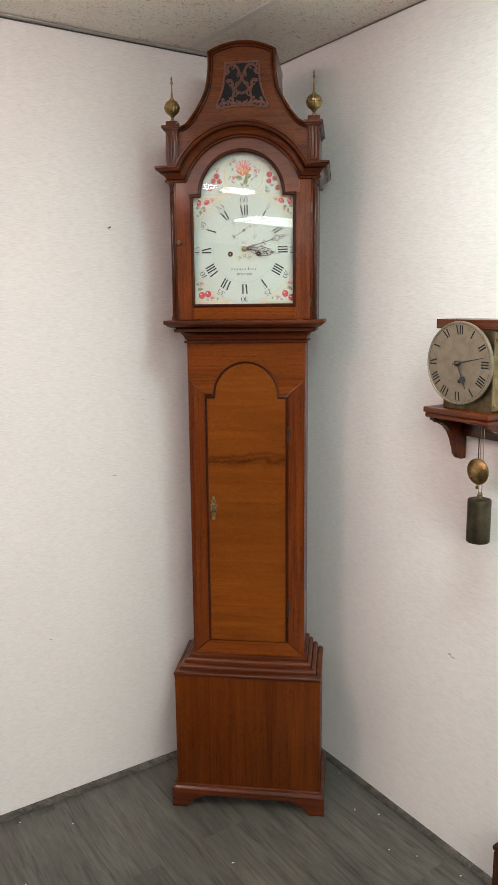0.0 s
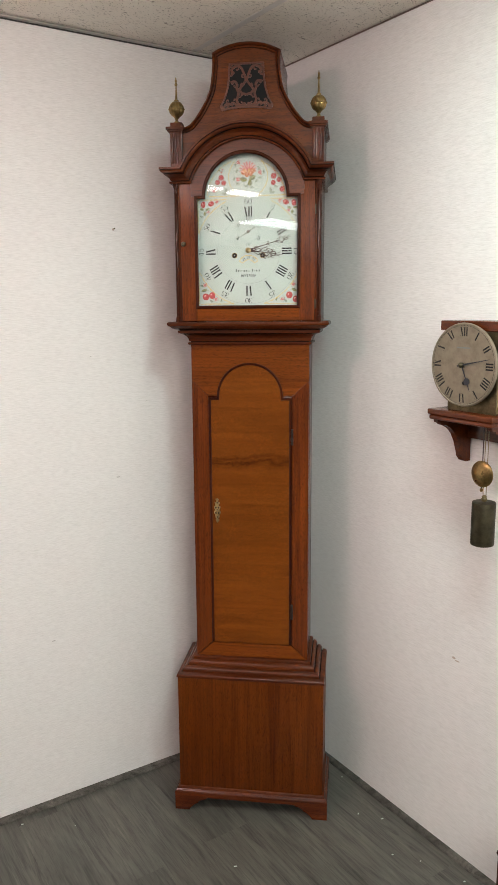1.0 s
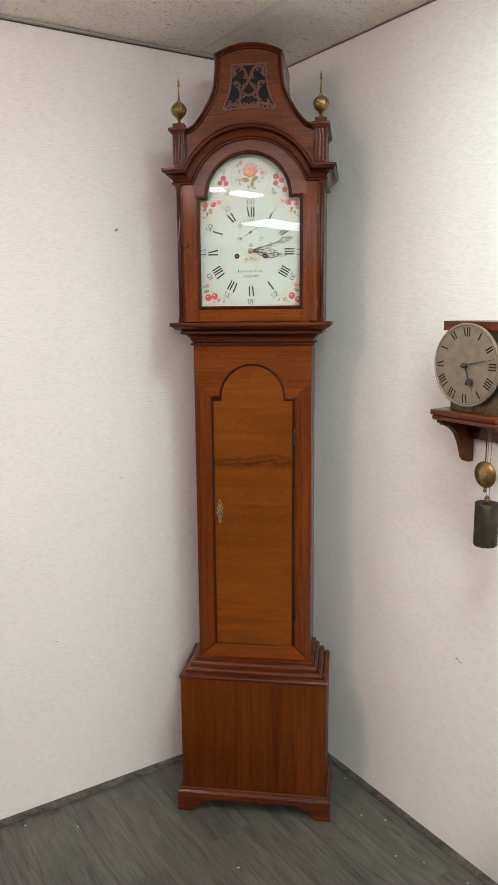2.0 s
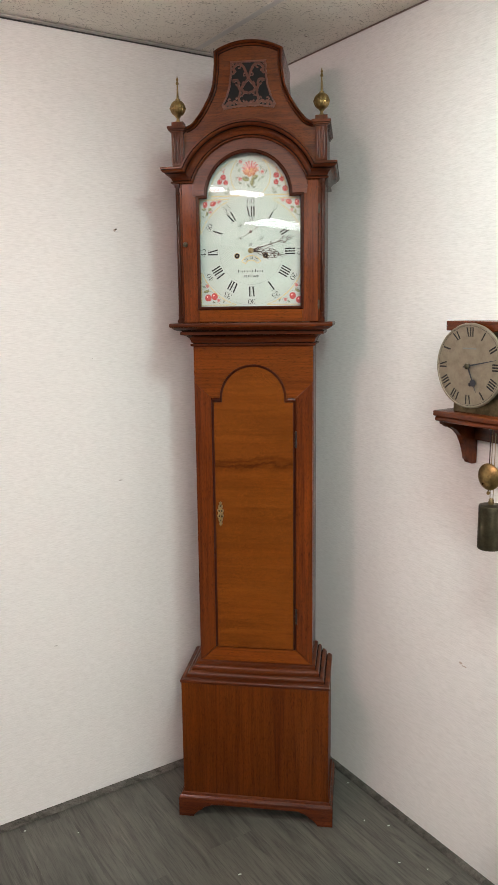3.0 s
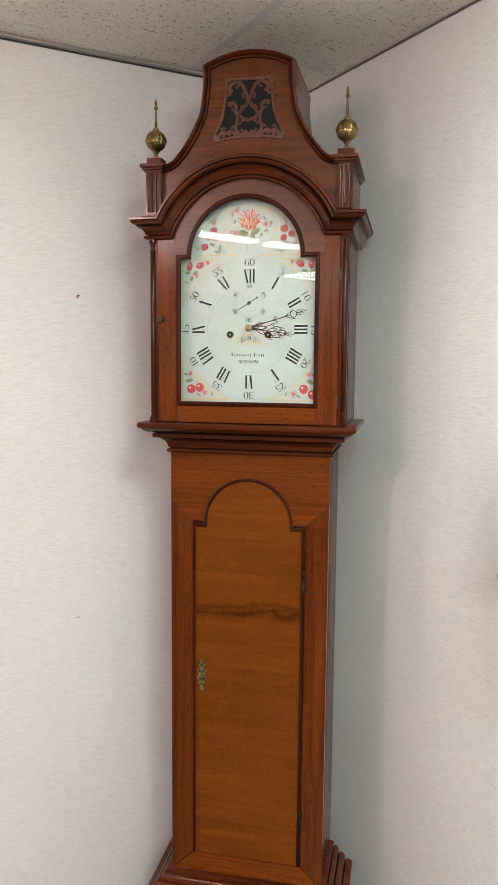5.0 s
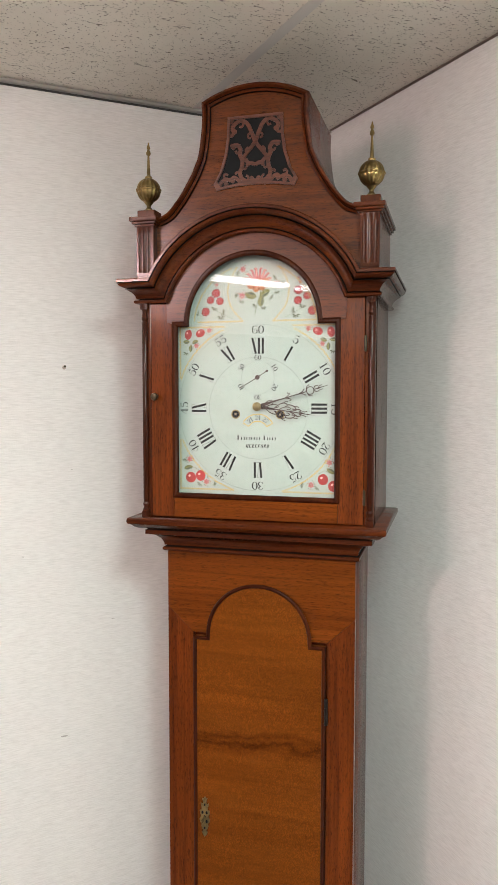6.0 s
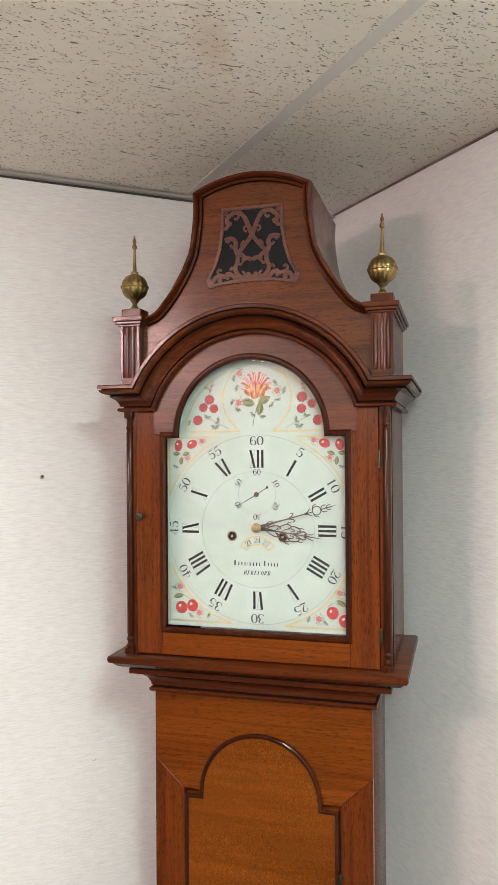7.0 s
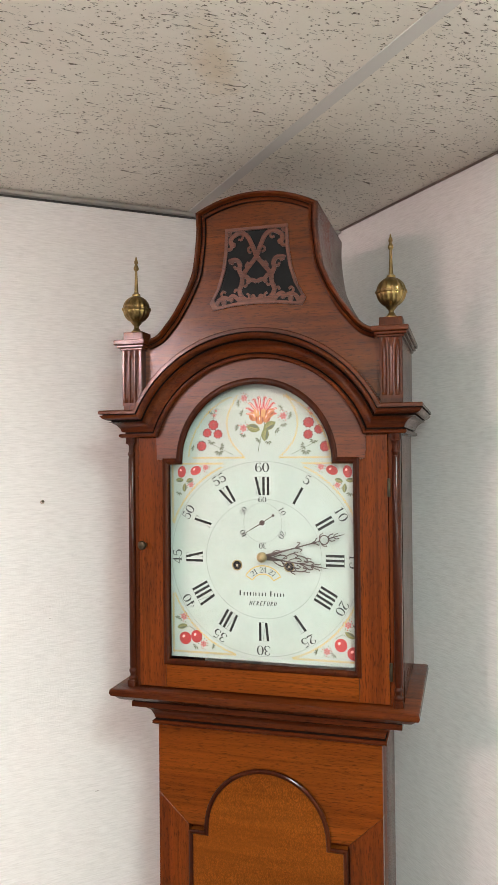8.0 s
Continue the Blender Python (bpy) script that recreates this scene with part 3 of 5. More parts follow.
pane_line = [(-0.150, 1.585), (0.150, 1.585), (0.150, 1.8985), (SX + SR + 0.003, 1.8985)] + arc(SX, SC, SR + 0.003, 2, 178, n) + [(SX - SR - 0.003, 1.8985), (-0.150, 1.8985)]
pane = part("glass_pane", prism(bmesh.new(), pane_line, HF + 0.009, HF + 0.011), GLASS, hood_door, "clear glass pane")
pane.visible_shadow = False

# cornice with the arch over the door
PROF = [(-0.012, 0.0), (0.0080, 0.0), (0.0102, 0.0015), (0.0106, 0.0040), (0.0092, 0.0058), (0.0030, 0.0062), (0.0030, 0.0082), (0.0070, 0.0086), (0.0086, 0.0135), (0.0130, 0.0190), (0.0190, 0.0228), (0.0232, 0.0240), (0.0190, 0.0243), (0.0190, 0.0262), (0.0240, 0.0266), (0.0295, 0.0292), (0.0322, 0.0325), (0.0325, 0.0338), (0.0290, 0.0341), (0.0290, 0.0354), (0.0338, 0.0357), (0.0338, 0.0403), (0.0325, 0.0415), (-0.012, 0.0415)]
rows = []
Z0, AC, AR = 1.931, 1.880, 0.1655
for d, h in PROF:
    r, z = AR + h, Z0 + h
    a0 = math.degrees(math.asin((z - AC) / r))
    line = [(-HH - d, HB, z), (-HH - d, HF - d, z)] + [(x, HF - d, zz) for x, zz in arc(0, AC, r, 180 - a0, a0, 40)] + [(HH + d, HF - d, z), (HH + d, HB, z)]
    rows.append(line)
part("cornice", loft(bmesh.new(), rows, close=True, caps=True, dark_strips=(4, 5, 6, 11, 12, 13, 17, 18, 19)), MAHOGANY, clock, "mahogany cornice moulding that breaks into an arch", True, 28)

# tympanum with swept sides
TF = HF + 0.010                            # face of the crest board, set back behind the pedestals
neck = spline([(0.1780, 2.0815), (0.1595, 2.0895), (0.1450, 2.1050), (0.1325, 2.1210), (0.1165, 2.1470), (0.1080, 2.1640), (0.1005, 2.1840), (0.0955, 2.2180), (0.0935, 2.2450), (0.0945, 2.2720)], 5)
TOPR = (0.0945 ** 2 + 0.0245 ** 2) / (2 * 0.0245)
crown = arc(0, 2.2965 - TOPR, TOPR, 90 - math.degrees(math.asin(0.0945 / TOPR)), 90 + math.degrees(math.asin(0.0945 / TOPR)), 16)
board = [(0.185, 1.9735), (0.185, 2.0815)] + neck + crown[1:-1] + [(-x, z) for x, z in reversed(neck)] + [(-0.185, 2.0815), (-0.185, 1.9735)] + arc(0, AC, AR + 0.015, 149, 31, 30)
part("tympanum", prism(bmesh.new(), [(x * 0.985, z - (0.003 if z > 2.24 else 0)) for x, z in board], TF, TF + 0.012), CREST, clock, "swept mahogany front board of the hood")
# swept roof behind the front board
line = [(0.185, 2.0805)] + neck + crown[1:-1] + [(-x, z) for x, z in reversed(neck)] + [(-0.185, 2.0805)]
rows = [[(x, y, z) for x, z in line] for y in (TF - 0.002, HB)]
rows += [[(x * 0.95, y, z - 0.006) for x, z in line] for y in (HB, TF - 0.002)]
part("swept_roof", loft(bmesh.new(), rows, close=True, caps=True), MAHOGANY_UP, clock, "swept concave roof of the hood", True, 40)
part("roof_back", prism(bmesh.new(), [(x * 0.98, z - 0.004) for x, z in board], HB - 0.008, HB - 0.001), MAHOGANY_UP, clock)
# raised edge of the front board
edge_rows = []
EP = [(0.0, 0.002), (0.0, -0.008), (-0.0015, -0.0115), (-0.0045, -0.0125), (-0.0070, -0.0100), (-0.0076, -0.0060), (-0.0090, -0.0052), (-0.0110, -0.0068), (-0.0135, -0.0050), (-0.0142, 0.002)]
cl = [Vector((x, z)) for x, z in neck + crown[1:-1] + [(-x, z) for x, z in reversed(neck)]]
for off, dy in EP:
    row = []
    for i, c in enumerate(cl):
        a, b = cl[max(0, i - 1)], cl[min(len(cl) - 1, i + 1)]
        t1, t2 = (c - a), (b - c)
        t1 = t1.normalized() if t1.length else t2.normalized()
        t2 = t2.normalized() if t2.length else t1
        nn = Vector((t1.y, -t1.x)) + Vector((t2.y, -t2.x))
        nn = nn / max(0.5, nn.length_squared / 2)
        row.append((c.x + nn.x * off, TF + dy, c.y + nn.y * off))
    edge_rows.append(row)
part("crest_moulding", loft(bmesh.new(), edge_rows, dark_strips=(5, 8)), MAHOGANY, clock, "rounded edge moulding of the hood's crest", True, 40)

# pedestals with brass finials


def pedestal(s):
    x = s * 0.198
    p = part("pedestal", box(bmesh.new(), x - 0.016, x + 0.016, HF - 0.0036, 0.155, 1.972, 2.0680, 0.0008), MAHOGANY_UP, clock, "fluted mahogany pedestal")
    bm = bmesh.new()
    for d, z0, z1 in ((0.004, 2.0665, 2.0700), (0.0085, 2.0700, 2.0742), (0.0125, 2.0742, 2.0818)):
        box(bm, x - 0.016 - d * 0.78, x + 0.016 + d * 0.78, HF - 0.0055 - d, 0.155, z0, z1, 0.001)
    part("cap", bm, MAHOGANY, p)
    part("plinth_block", box(bmesh.new(), x - 0.0165, x + 0.0165, HF - 0.002, HF + 0.030, 2.0818, 2.0960, 0.0012), MAHOGANY_UP, p)
    rows = []
    for k in range(19):
        z = 1.980 + 0.0862 * k / 18
        deep = min(1.0, max(0.0, (0.0375 - abs(z - 2.0245)) / 0.003))
        row = []
        for i in range(49):
            dx = -0.0158 + 0.0316 * i / 48
            near = min(abs(dx - c) for c in (-0.0092, 0.0, 0.0092)) / 0.0033
            row.append((x + dx, HF - 0.0072 + 0.0034 * deep * math.sqrt(max(0.0, 1 - near * near)), z))
        rows.append(row)
    part("fluted_face", loft(bmesh.new(), rows), MAHOGANY_UP, p, "front of the pedestal with three sunk flutes", True, 30)
    at = (x, HF + 0.012, 2.0960)
    prof = [(0.0085, 0), (0.0088, 0.002), (0.006, 0.004), (0.0038, 0.008), (0.0042, 0.011), (0.0072, 0.0145), (0.0085, 0.0165)]
    f = part("finial", turned(bmesh.new(), prof, at, 24), BRASS, p, "brass ball and spire finial", True)
    ball = [(0.0215 * math.cos(radians(a)), 0.0370 + 0.0215 * math.sin(radians(a))) for a in range(-72, -5, 8)]
    ball += [(0.0212, 0.0345), (0.0225, 0.0352), (0.0231, 0.037), (0.0225, 0.0388), (0.0212, 0.0395)]
    ball += [(0.0215 * math.cos(radians(a)), 0.0370 + 0.0215 * math.sin(radians(a))) for a in range(8, 75, 8)]
    part("ball", turned(bmesh.new(), ball, at, 96, "z", 16, 0.07), BRASS, f, "fluted brass ball", True, 60)
    spire = [(0.006, 0.0570), (0.0066, 0.0585), (0.0062, 0.061), (0.0035, 0.0625), (0.0031, 0.066), (0.0017, 0.098), (0.0028, 0.0985), (0.0040, 0.1005), (0.0041, 0.103), (0.0026, 0.106), (0.0019, 0.1085), (0.0032, 0.1105), (0.0030, 0.113), (0.0012, 0.117), (0.0014, 0.1185), (0.0003, 0.121)]
    part("spire", turned(bmesh.new(), spire, at, 16), BRASS, f, "", True)


for s in (-1, 1):
    pedestal(s)

# slim corner columns of the hood
for s in (-1, 1):
    x, y = s * 0.2025, HF + 0.0005
    prof = [(0.0066, 0), (0.0066, 0.007), (0.0046, 0.0075), (0.0058, 0.011), (0.0060, 0.014), (0.0040, 0.017), (0.0038, 0.020), (0.0052, 0.023), (0.0052, 0.026), (0.0036, 0.029), (0.0046, 0.033), (0.0046, 0.352), (0.0034, 0.355), (0.0050, 0.358), (0.0051, 0.361), (0.0036, 0.364), (0.0038, 0.372), (0.0060, 0.377), (0.0064, 0.379), (0.0066, 0.381), (0.0066, 0.386)]
    part("column", turned(bmesh.new(), [(r * 1.18, h) for r, h in prof], (x, y, 1.546), 16), DEEP, clock, "slim turned mahogany corner column", True)
    for z0 in (1.546, 1.921):
        part("column_block", box(bmesh.new(), x - 0.0068, x + 0.0062, y - 0.0068, y + 0.006, z0, z0 + 0.011, 0.0006), DEEP, clock)

# ---- dial ----
DY = -0.009
dial_line = [(-0.1495, 1.5925), (0.1520, 1.5925), (0.1520, 1.899), (0.124, 1.899)] + arc(-0.003, SC, 0.1270, 3, 177, 32) + [(-0.130, 1.899), (-0.1495, 1.899)]
dial = part("dial", prism(bmesh.new(), dial_line, DY, DY + 0.003), ENAMEL, clock, "cream painted arched dial with flowers and black numerals")

dial.location = (0, 0.004, -0.003)
BLUEBLACK = material("hand shadow steel", (0.05, 0.05, 0.06), 0.4, 0.6)[0]
GOLD = material("gilt paint", (0.46, 0.31, 0.09), 0.35, 0.4)[0]
PAINT = {k: material(k + " paint", c, 0.4)[0] for k, c in {"red": (0.33, 0.028, 0.026), "dark red": (0.17, 0.016, 0.018), "rose": (0.33, 0.045, 0.045), "pale rose": (0.42, 0.13, 0.13), "orange": (0.36, 0.125, 0.040), "green": (0.135, 0.140, 0.042), "dark green": (0.085, 0.100, 0.060), "leaf light": (0.24, 0.24, 0.09), "highlight": (0.80, 0.42, 0.36), "amber": (0.44, 0.22, 0.075), "rust": (0.22, 0.045, 0.020)}.items()}


def flat(bm, outline, y):
    bm.faces.new([bm.verts.new((x, y, z)) for x, z in outline])
    return bm


def oval(cx, cz, a, b, turn=0.0, n=18, lobes=0, amp=0.0):
    out = []
    c, s_ = math.cos(radians(turn)), math.sin(radians(turn))
    for i in range(n):
        t = 2 * math.pi * i / n
        k = 1 + amp * math.cos(lobes * t)
        x, z = a * k * math.cos(t), b * k * math.sin(t)
        out.append((cx + x * c - z * s_, cz + x * s_ + z * c))
    return out


def leaf_line(cx, cz, l, w, turn):
    c, s_ = math.cos(radians(turn)), math.sin(radians(turn))
    pts = [(-0.5, 0), (-0.3, 0.36), (0.0, 0.5), (0.25, 0.36), (0.5, 0), (0.25, -0.36), (0.0, -0.5), (-0.3, -0.36)]
    return [(cx + l * x * c - w * z * s_, cz + l * x * s_ + w * z * c) for x, z in pts]


PY = DY - 0.0004          # face of the painted marks
CX, CZ = 0.0, 1.748       # centre of the chapter ring
for name, r, w in (("outer_minute_ring", 0.1475, 0.0006), ("inner_ring", 0.0905, 0.0006)):
    part(name, stroke(bmesh.new(), arc(CX, CZ, r, 0, 357, 119), w, PY, PY + 0.0003, True), GREYLINE, dial, "fine grey painted ring")


def roman(parent, text, angle, cx, cz, r0, r1, y, k=1.0, mat=BLACK):
    """A roman numeral that stands on the ring, its head outwards."""
    wid = {"I": 0.0070 * k, "V": 0.0108 * k, "X": 0.0110 * k}
    total = sum(wid[c] for c in text)
    bm = bmesh.new()
    a = radians(90 - angle)
    rad, tan = Vector((math.cos(a), math.sin(a))), Vector((math.sin(a), -math.cos(a)))

    def put(p):
        q = Vector((cx, cz)) + tan * p[0] + rad * p[1]
        return (q.x, q.y)

    def bar(x0, x1, w):
        flat(bm, [put(p) for p in ((x0 - w / 2, r0), (x0 + w / 2, r0), (x1 + w / 2, r1), (x1 - w / 2, r1))], y)
    x = -total / 2
    for c in text:
        m, h = x + wid[c] / 2, wid[c] / 2 - 0.0022 * k
        if c == "I":
            bar(m, m, 0.0038 * k)
        elif c == "V":
            bar(m - 0.0004 * k, m - h, 0.0038 * k)
            bar(m + 0.0006 * k, m + h + 0.0012 * k, 0.00035 * k)
        else:
            bar(m + h, m - h, 0.0038 * k)
            bar(m - h, m + h, 0.00035 * k)
        x += wid[c]
    for r in (r0, r1):
        flat(bm, [put(p) for p in ((-total / 2 + 0.001 * k, r - 0.00015), (total / 2 - 0.001 * k, r - 0.00015), (total / 2 - 0.001 * k, r + 0.00015), (-total / 2 + 0.001 * k, r + 0.00015))], y - 0.0001)
    return part("hour_numeral", bm, mat, parent)


def loop(rx, rz, cz, thick):
    return [(rx * math.cos(a), cz + rz * math.sin(a)) for a in [2 * math.pi * i / 24 for i in range(25)]], [0.035 + thick * abs(math.cos(2 * math.pi * i / 24)) ** 1.4 for i in range(25)]


# pen strokes of the painted figures and capitals: points on a body of height one, and widths
GLYPHS = {
    "0": [loop(0.22, 0.48, 0.5, 0.10)],
    "1": [([(0, 0), (0, 1)], [0.13, 0.13]), ([(-0.15, 0.82), (0, 0.98)], [0.03, 0.06]), ([(-0.14, 0.012), (0.14, 0.012)], [0.03, 0.03])],
    "2": [([(-0.19, 0.72), (-0.16, 0.9), (0, 0.985), (0.17, 0.88), (0.19, 0.70), (0.05, 0.40), (-0.22, 0.05)], [0.10, 0.05, 0.035, 0.09, 0.13, 0.08, 0.035]), ([(-0.22, 0.05), (0.0, 0.075), (0.21, 0.04), (0.25, 0.20)], [0.04, 0.10, 0.08, 0.03])],
    "3": [([(-0.18, 0.80), (-0.1, 0.95), (0.03, 0.985), (0.17, 0.88), (0.17, 0.71), (0.08, 0.57), (-0.05, 0.53)], [0.10, 0.05, 0.035, 0.09, 0.12, 0.07, 0.035]), ([(-0.05, 0.53), (0.12, 0.48), (0.22, 0.29), (0.17, 0.09), (0.02, 0.015), (-0.14, 0.06), (-0.2, 0.2)], [0.035, 0.07, 0.13, 0.10, 0.035, 0.05, 0.10])],
    "4": [([(0.08, 0), (0.08, 1)], [0.12, 0.12]), ([(0.05, 0.98), (-0.27, 0.28)], [0.035, 0.035]), ([(-0.27, 0.28), (0.25, 0.28)], [0.035, 0.035]), ([(-0.05, 0.012), (0.21, 0.012)], [0.03, 0.03])],
    "5": [([(-0.14, 0.95), (0.18, 0.96)], [0.05, 0.10]), ([(-0.14, 0.97), (-0.17, 0.54)], [0.035, 0.035]), ([(-0.17, 0.54), (-0.04, 0.62), (0.12, 0.57), (0.21, 0.34), (0.16, 0.11), (0.02, 0.015), (-0.14, 0.06), (-0.2, 0.2)], [0.03, 0.035, 0.07, 0.14, 0.10, 0.035, 0.05, 0.10])],
    "6": [([(0.17, 0.84), (0.1, 0.96), (0, 0.985), (-0.16, 0.84), (-0.22, 0.5), (-0.19, 0.18), (0, 0.015), (0.18, 0.14), (0.21, 0.32), (0.12, 0.53), (-0.02, 0.57), (-0.18, 0.42)], [0.08, 0.04, 0.035, 0.08, 0.13, 0.11, 0.035, 0.09, 0.12, 0.06, 0.035, 0.03])],
    "7": [([(-0.2, 0.94), (0.22, 0.95)], [0.09, 0.06]), ([(0.22, 0.95), (-0.02, 0)], [0.035, 0.13])],
    "H": [([(-0.22, 0), (-0.22, 1)], [0.13, 0.13]), ([(0.22, 0), (0.22, 1)], [0.13, 0.13]), ([(-0.22, 0.5), (0.22, 0.5)], [0.04, 0.04])],
    "E": [([(-0.14, 0), (-0.14, 1)], [0.13, 0.13]), ([(-0.2, 0.97), (0.2, 0.97), (0.21, 0.78)], [0.05, 0.05, 0.04]), ([(-0.14, 0.5), (0.1, 0.5)], [0.05, 0.05]), ([(-0.2, 0.03), (0.2, 0.03), (0.22, 0.22)], [0.05, 0.05, 0.04])],
    "F": [([(-0.14, 0), (-0.14, 1)], [0.13, 0.13]), ([(-0.2, 0.97), (0.2, 0.97), (0.21, 0.78)], [0.05, 0.05, 0.04]), ([(-0.14, 0.5), (0.1, 0.5)], [0.05, 0.05]), ([(-0.24, 0.015), (-0.02, 0.015)], [0.04, 0.04])],
    "R": [([(-0.16, 0), (-0.16, 1)], [0.13, 0.13]), ([(-0.16, 0.97), (0.06, 0.96), (0.18, 0.76), (0.06, 0.53), (-0.16, 0.51)], [0.04, 0.06, 0.12, 0.06, 0.04]), ([(-0.02, 0.52), (0.12, 0.25), (0.24, 0.02)], [0.05, 0.11, 0.10])],
    "O": [loop(0.25, 0.48, 0.5, 0.10)],
    "D": [([(-0.18, 0), (-0.18, 1)], [0.13, 0.13]), ([(-0.18, 0.97), (0.08, 0.93), (0.23, 0.5), (0.08, 0.07), (-0.18, 0.03)], [0.04, 0.07, 0.13, 0.07, 0.04])],
}


def penned(name, text, height, wide, step, x, z, y, turn, mat, parent, slant=0.0):
    """Figures or capitals painted with a pen, upright on a line turned clockwise by that many degrees."""
    bm = bmesh.new()
    c, s_ = math.cos(radians(-turn)), math.sin(radians(-turn))
    for i, ch in enumerate(text):
        off = (i - (len(text) - 1) / 2) * step
        for k, (pts, ws) in enumerate(GLYPHS[ch]):
            line = spline(pts, 4) if 2 < len(pts) < 20 else pts
            full = [ws[min(len(ws) - 1, round(q * (len(ws) - 1) / (len(line) - 1)))] for q in range(len(line))]
            flatline = []
            for px, pz in line:
                gx, gz = off + (px + slant * (pz - 0.5)) * height * wide, (pz - 0.5) * height
                flatline.append((x + gx * c - gz * s_, z + gx * s_ + gz * c))
            stroke(bm, flatline, [w * height * 1.25 for w in full], y - 0.00003 * k, y + 0.0002)
    return part(name, bm, mat, parent)


HOURS = ["XII", "I", "II", "III", "IIII", "V", "VI", "VII", "VIII", "IX", "X", "XI"]
for i, h in enumerate(HOURS):
    roman(dial, h, 30 * i, CX, CZ, 0.0965, 0.1240, PY)
    a = radians(90 - 30 * i)
    penned("minute_numeral", str(i * 5 or 60), 0.0142, 1.35, 0.0112, CX + 0.1385 * math.cos(a), CZ + 0.1385 * math.sin(a), PY, 30 * i, NUMERAL, dial)
bm = bmesh.new()
for i in range(60):
    if i % 5:
        a = radians(6 * i)
        flat(bm, oval(CX + 0.1305 * math.cos(a), CZ + 0.1305 * math.sin(a), 0.0006, 0.0006, 0, 8), PY)
tagged(part("minute_dots", bm, GREYLINE, dial), kind="stuff")

# seconds ring
SX, SZ = 0.0, 1.8026
part("seconds_ring", stroke(bmesh.new(), arc(SX, SZ, 0.0300, 0, 354, 59), 0.0005, PY, PY + 0.0003, True), GREYLINE, dial)
bm = bmesh.new()
for i in range(60):
    a = radians(6 * i)
    flat(bm, oval(SX + 0.0345 * math.cos(a), SZ + 0.0345 * math.sin(a), 0.0004, 0.0004, 0, 6), PY)
tagged(part("second_dots", bm, GREYLINE, dial), kind="stuff")
for i in range(6):
    a = radians(90 - 60 * i)
    penned("second_numeral", str(i * 10 or 60), 0.0084, 1.25, 0.0064, SX + 0.0352 * math.cos(a), SZ + 0.0352 * math.sin(a), PY - 0.0001, 60 * i, NUMERAL, dial)

# maker's line as plain bars, and the town
bm = bmesh.new()
x = -0.0375
for w in (0.0052, 0.0036, 0.0036, 0.0036, 0.0020, 0.0038, 0.0036, 0.0036, 0.0030, 0.0, 0.0050, 0.0030, 0.0034, 0.0034, 0.0034):
    if w:
        box(bm, x, x + w * 0.40, PY - 0.0001, PY + 0.0003, 1.6915, 1.6915 + (0.0078 if w >= 0.005 else 0.0052))
    x += w + 0.0014 if w else 0.0036
part("painted_line", bm, NUMERAL, dial, "thin dark painted bars")
penned("town_lettering", "HEREFORD", 0.0066, 0.95, 0.00545, -0.0005, 1.6805, PY, 0, NUMERAL, dial, 0.28)

# date opening
bm = bmesh.new()
o, i_ = arc(0, 1.7060, 0.0315, 30, 150, 20), arc(0, 1.7060, 0.0190, 150, 30, 20)
flat(bm, o + i_, PY - 0.0001)
date = part("date_opening", bm, ENAMEL, dial, "arched date opening with a gilt rim")
part("date_rim", stroke(bmesh.new(), o + i_, 0.0016, PY - 0.0006, PY, True), GOLD, date)
for k, num in ((-1, "21"), (0, "24"), (1, "27")):
    a = radians(90 - 34 * k)
    penned("date_numeral", num, 0.0082, 1.2, 0.0056, 0.0252 * math.cos(a), 1.7060 + 0.0252 * math.sin(a), PY - 0.0003, 34 * k, NUMERAL, date)

# winding holes
for s in (-1, 1):
    x, z = s * 0.0408, 1.7372
    w = part("winding_hole", turned(bmesh.new(), [(0.0082, 0.0), (0.0082, -0.0012), (0.0075, -0.0016), (0.0064, -0.0012)], (x, DY, z), 24, "y"), BRASS_DULL, dial, "brass-rimmed winding hole", True)
    part("hole", turned(bmesh.new(), [(0.0064, -0.0014), (0.0064, -0.0012)], (x, DY, z), 20, "y"), BLACK, w)
    part("winding_square", box(bmesh.new(), x - 0.0018, x + 0.0018, DY - 0.0022, DY - 0.0013, z - 0.0018, z + 0.0018, 0.0004), SILVERED, w)


# hands
def hand_pts(pts, angle, ox, oz):
    c, s_ = math.cos(radians(angle)), math.sin(radians(angle))
    return [(ox + l * c - w * s_, oz + l * s_ + w * c) for l, w in pts]


def rings(bm, rs, angle, ox, oz, w, y):
    for l, q, r in rs:
        c = hand_pts([(l, q)], angle, ox, oz)[0]
        stroke(bm, arc(c[0], c[1], r, 0, 345, 23), w, y, y + 0.0009, True)


AZ = 1.751


def scroll(bm, pts, angle, w, y):
    """A pierced scroll with a round end."""
    line = hand_pts(spline(pts, 4), angle, 0, AZ)
    stroke(bm, line, [w * (0.75 + 0.5 * math.sin(math.pi * i / (len(line) - 1))) for i in range(len(line))], y, y + 0.0009)
    prism(bm, oval(line[-1][0], line[-1][1], w * 0.85, w * 0.85, 0, 10), y - 0.0001, y + 0.0008)


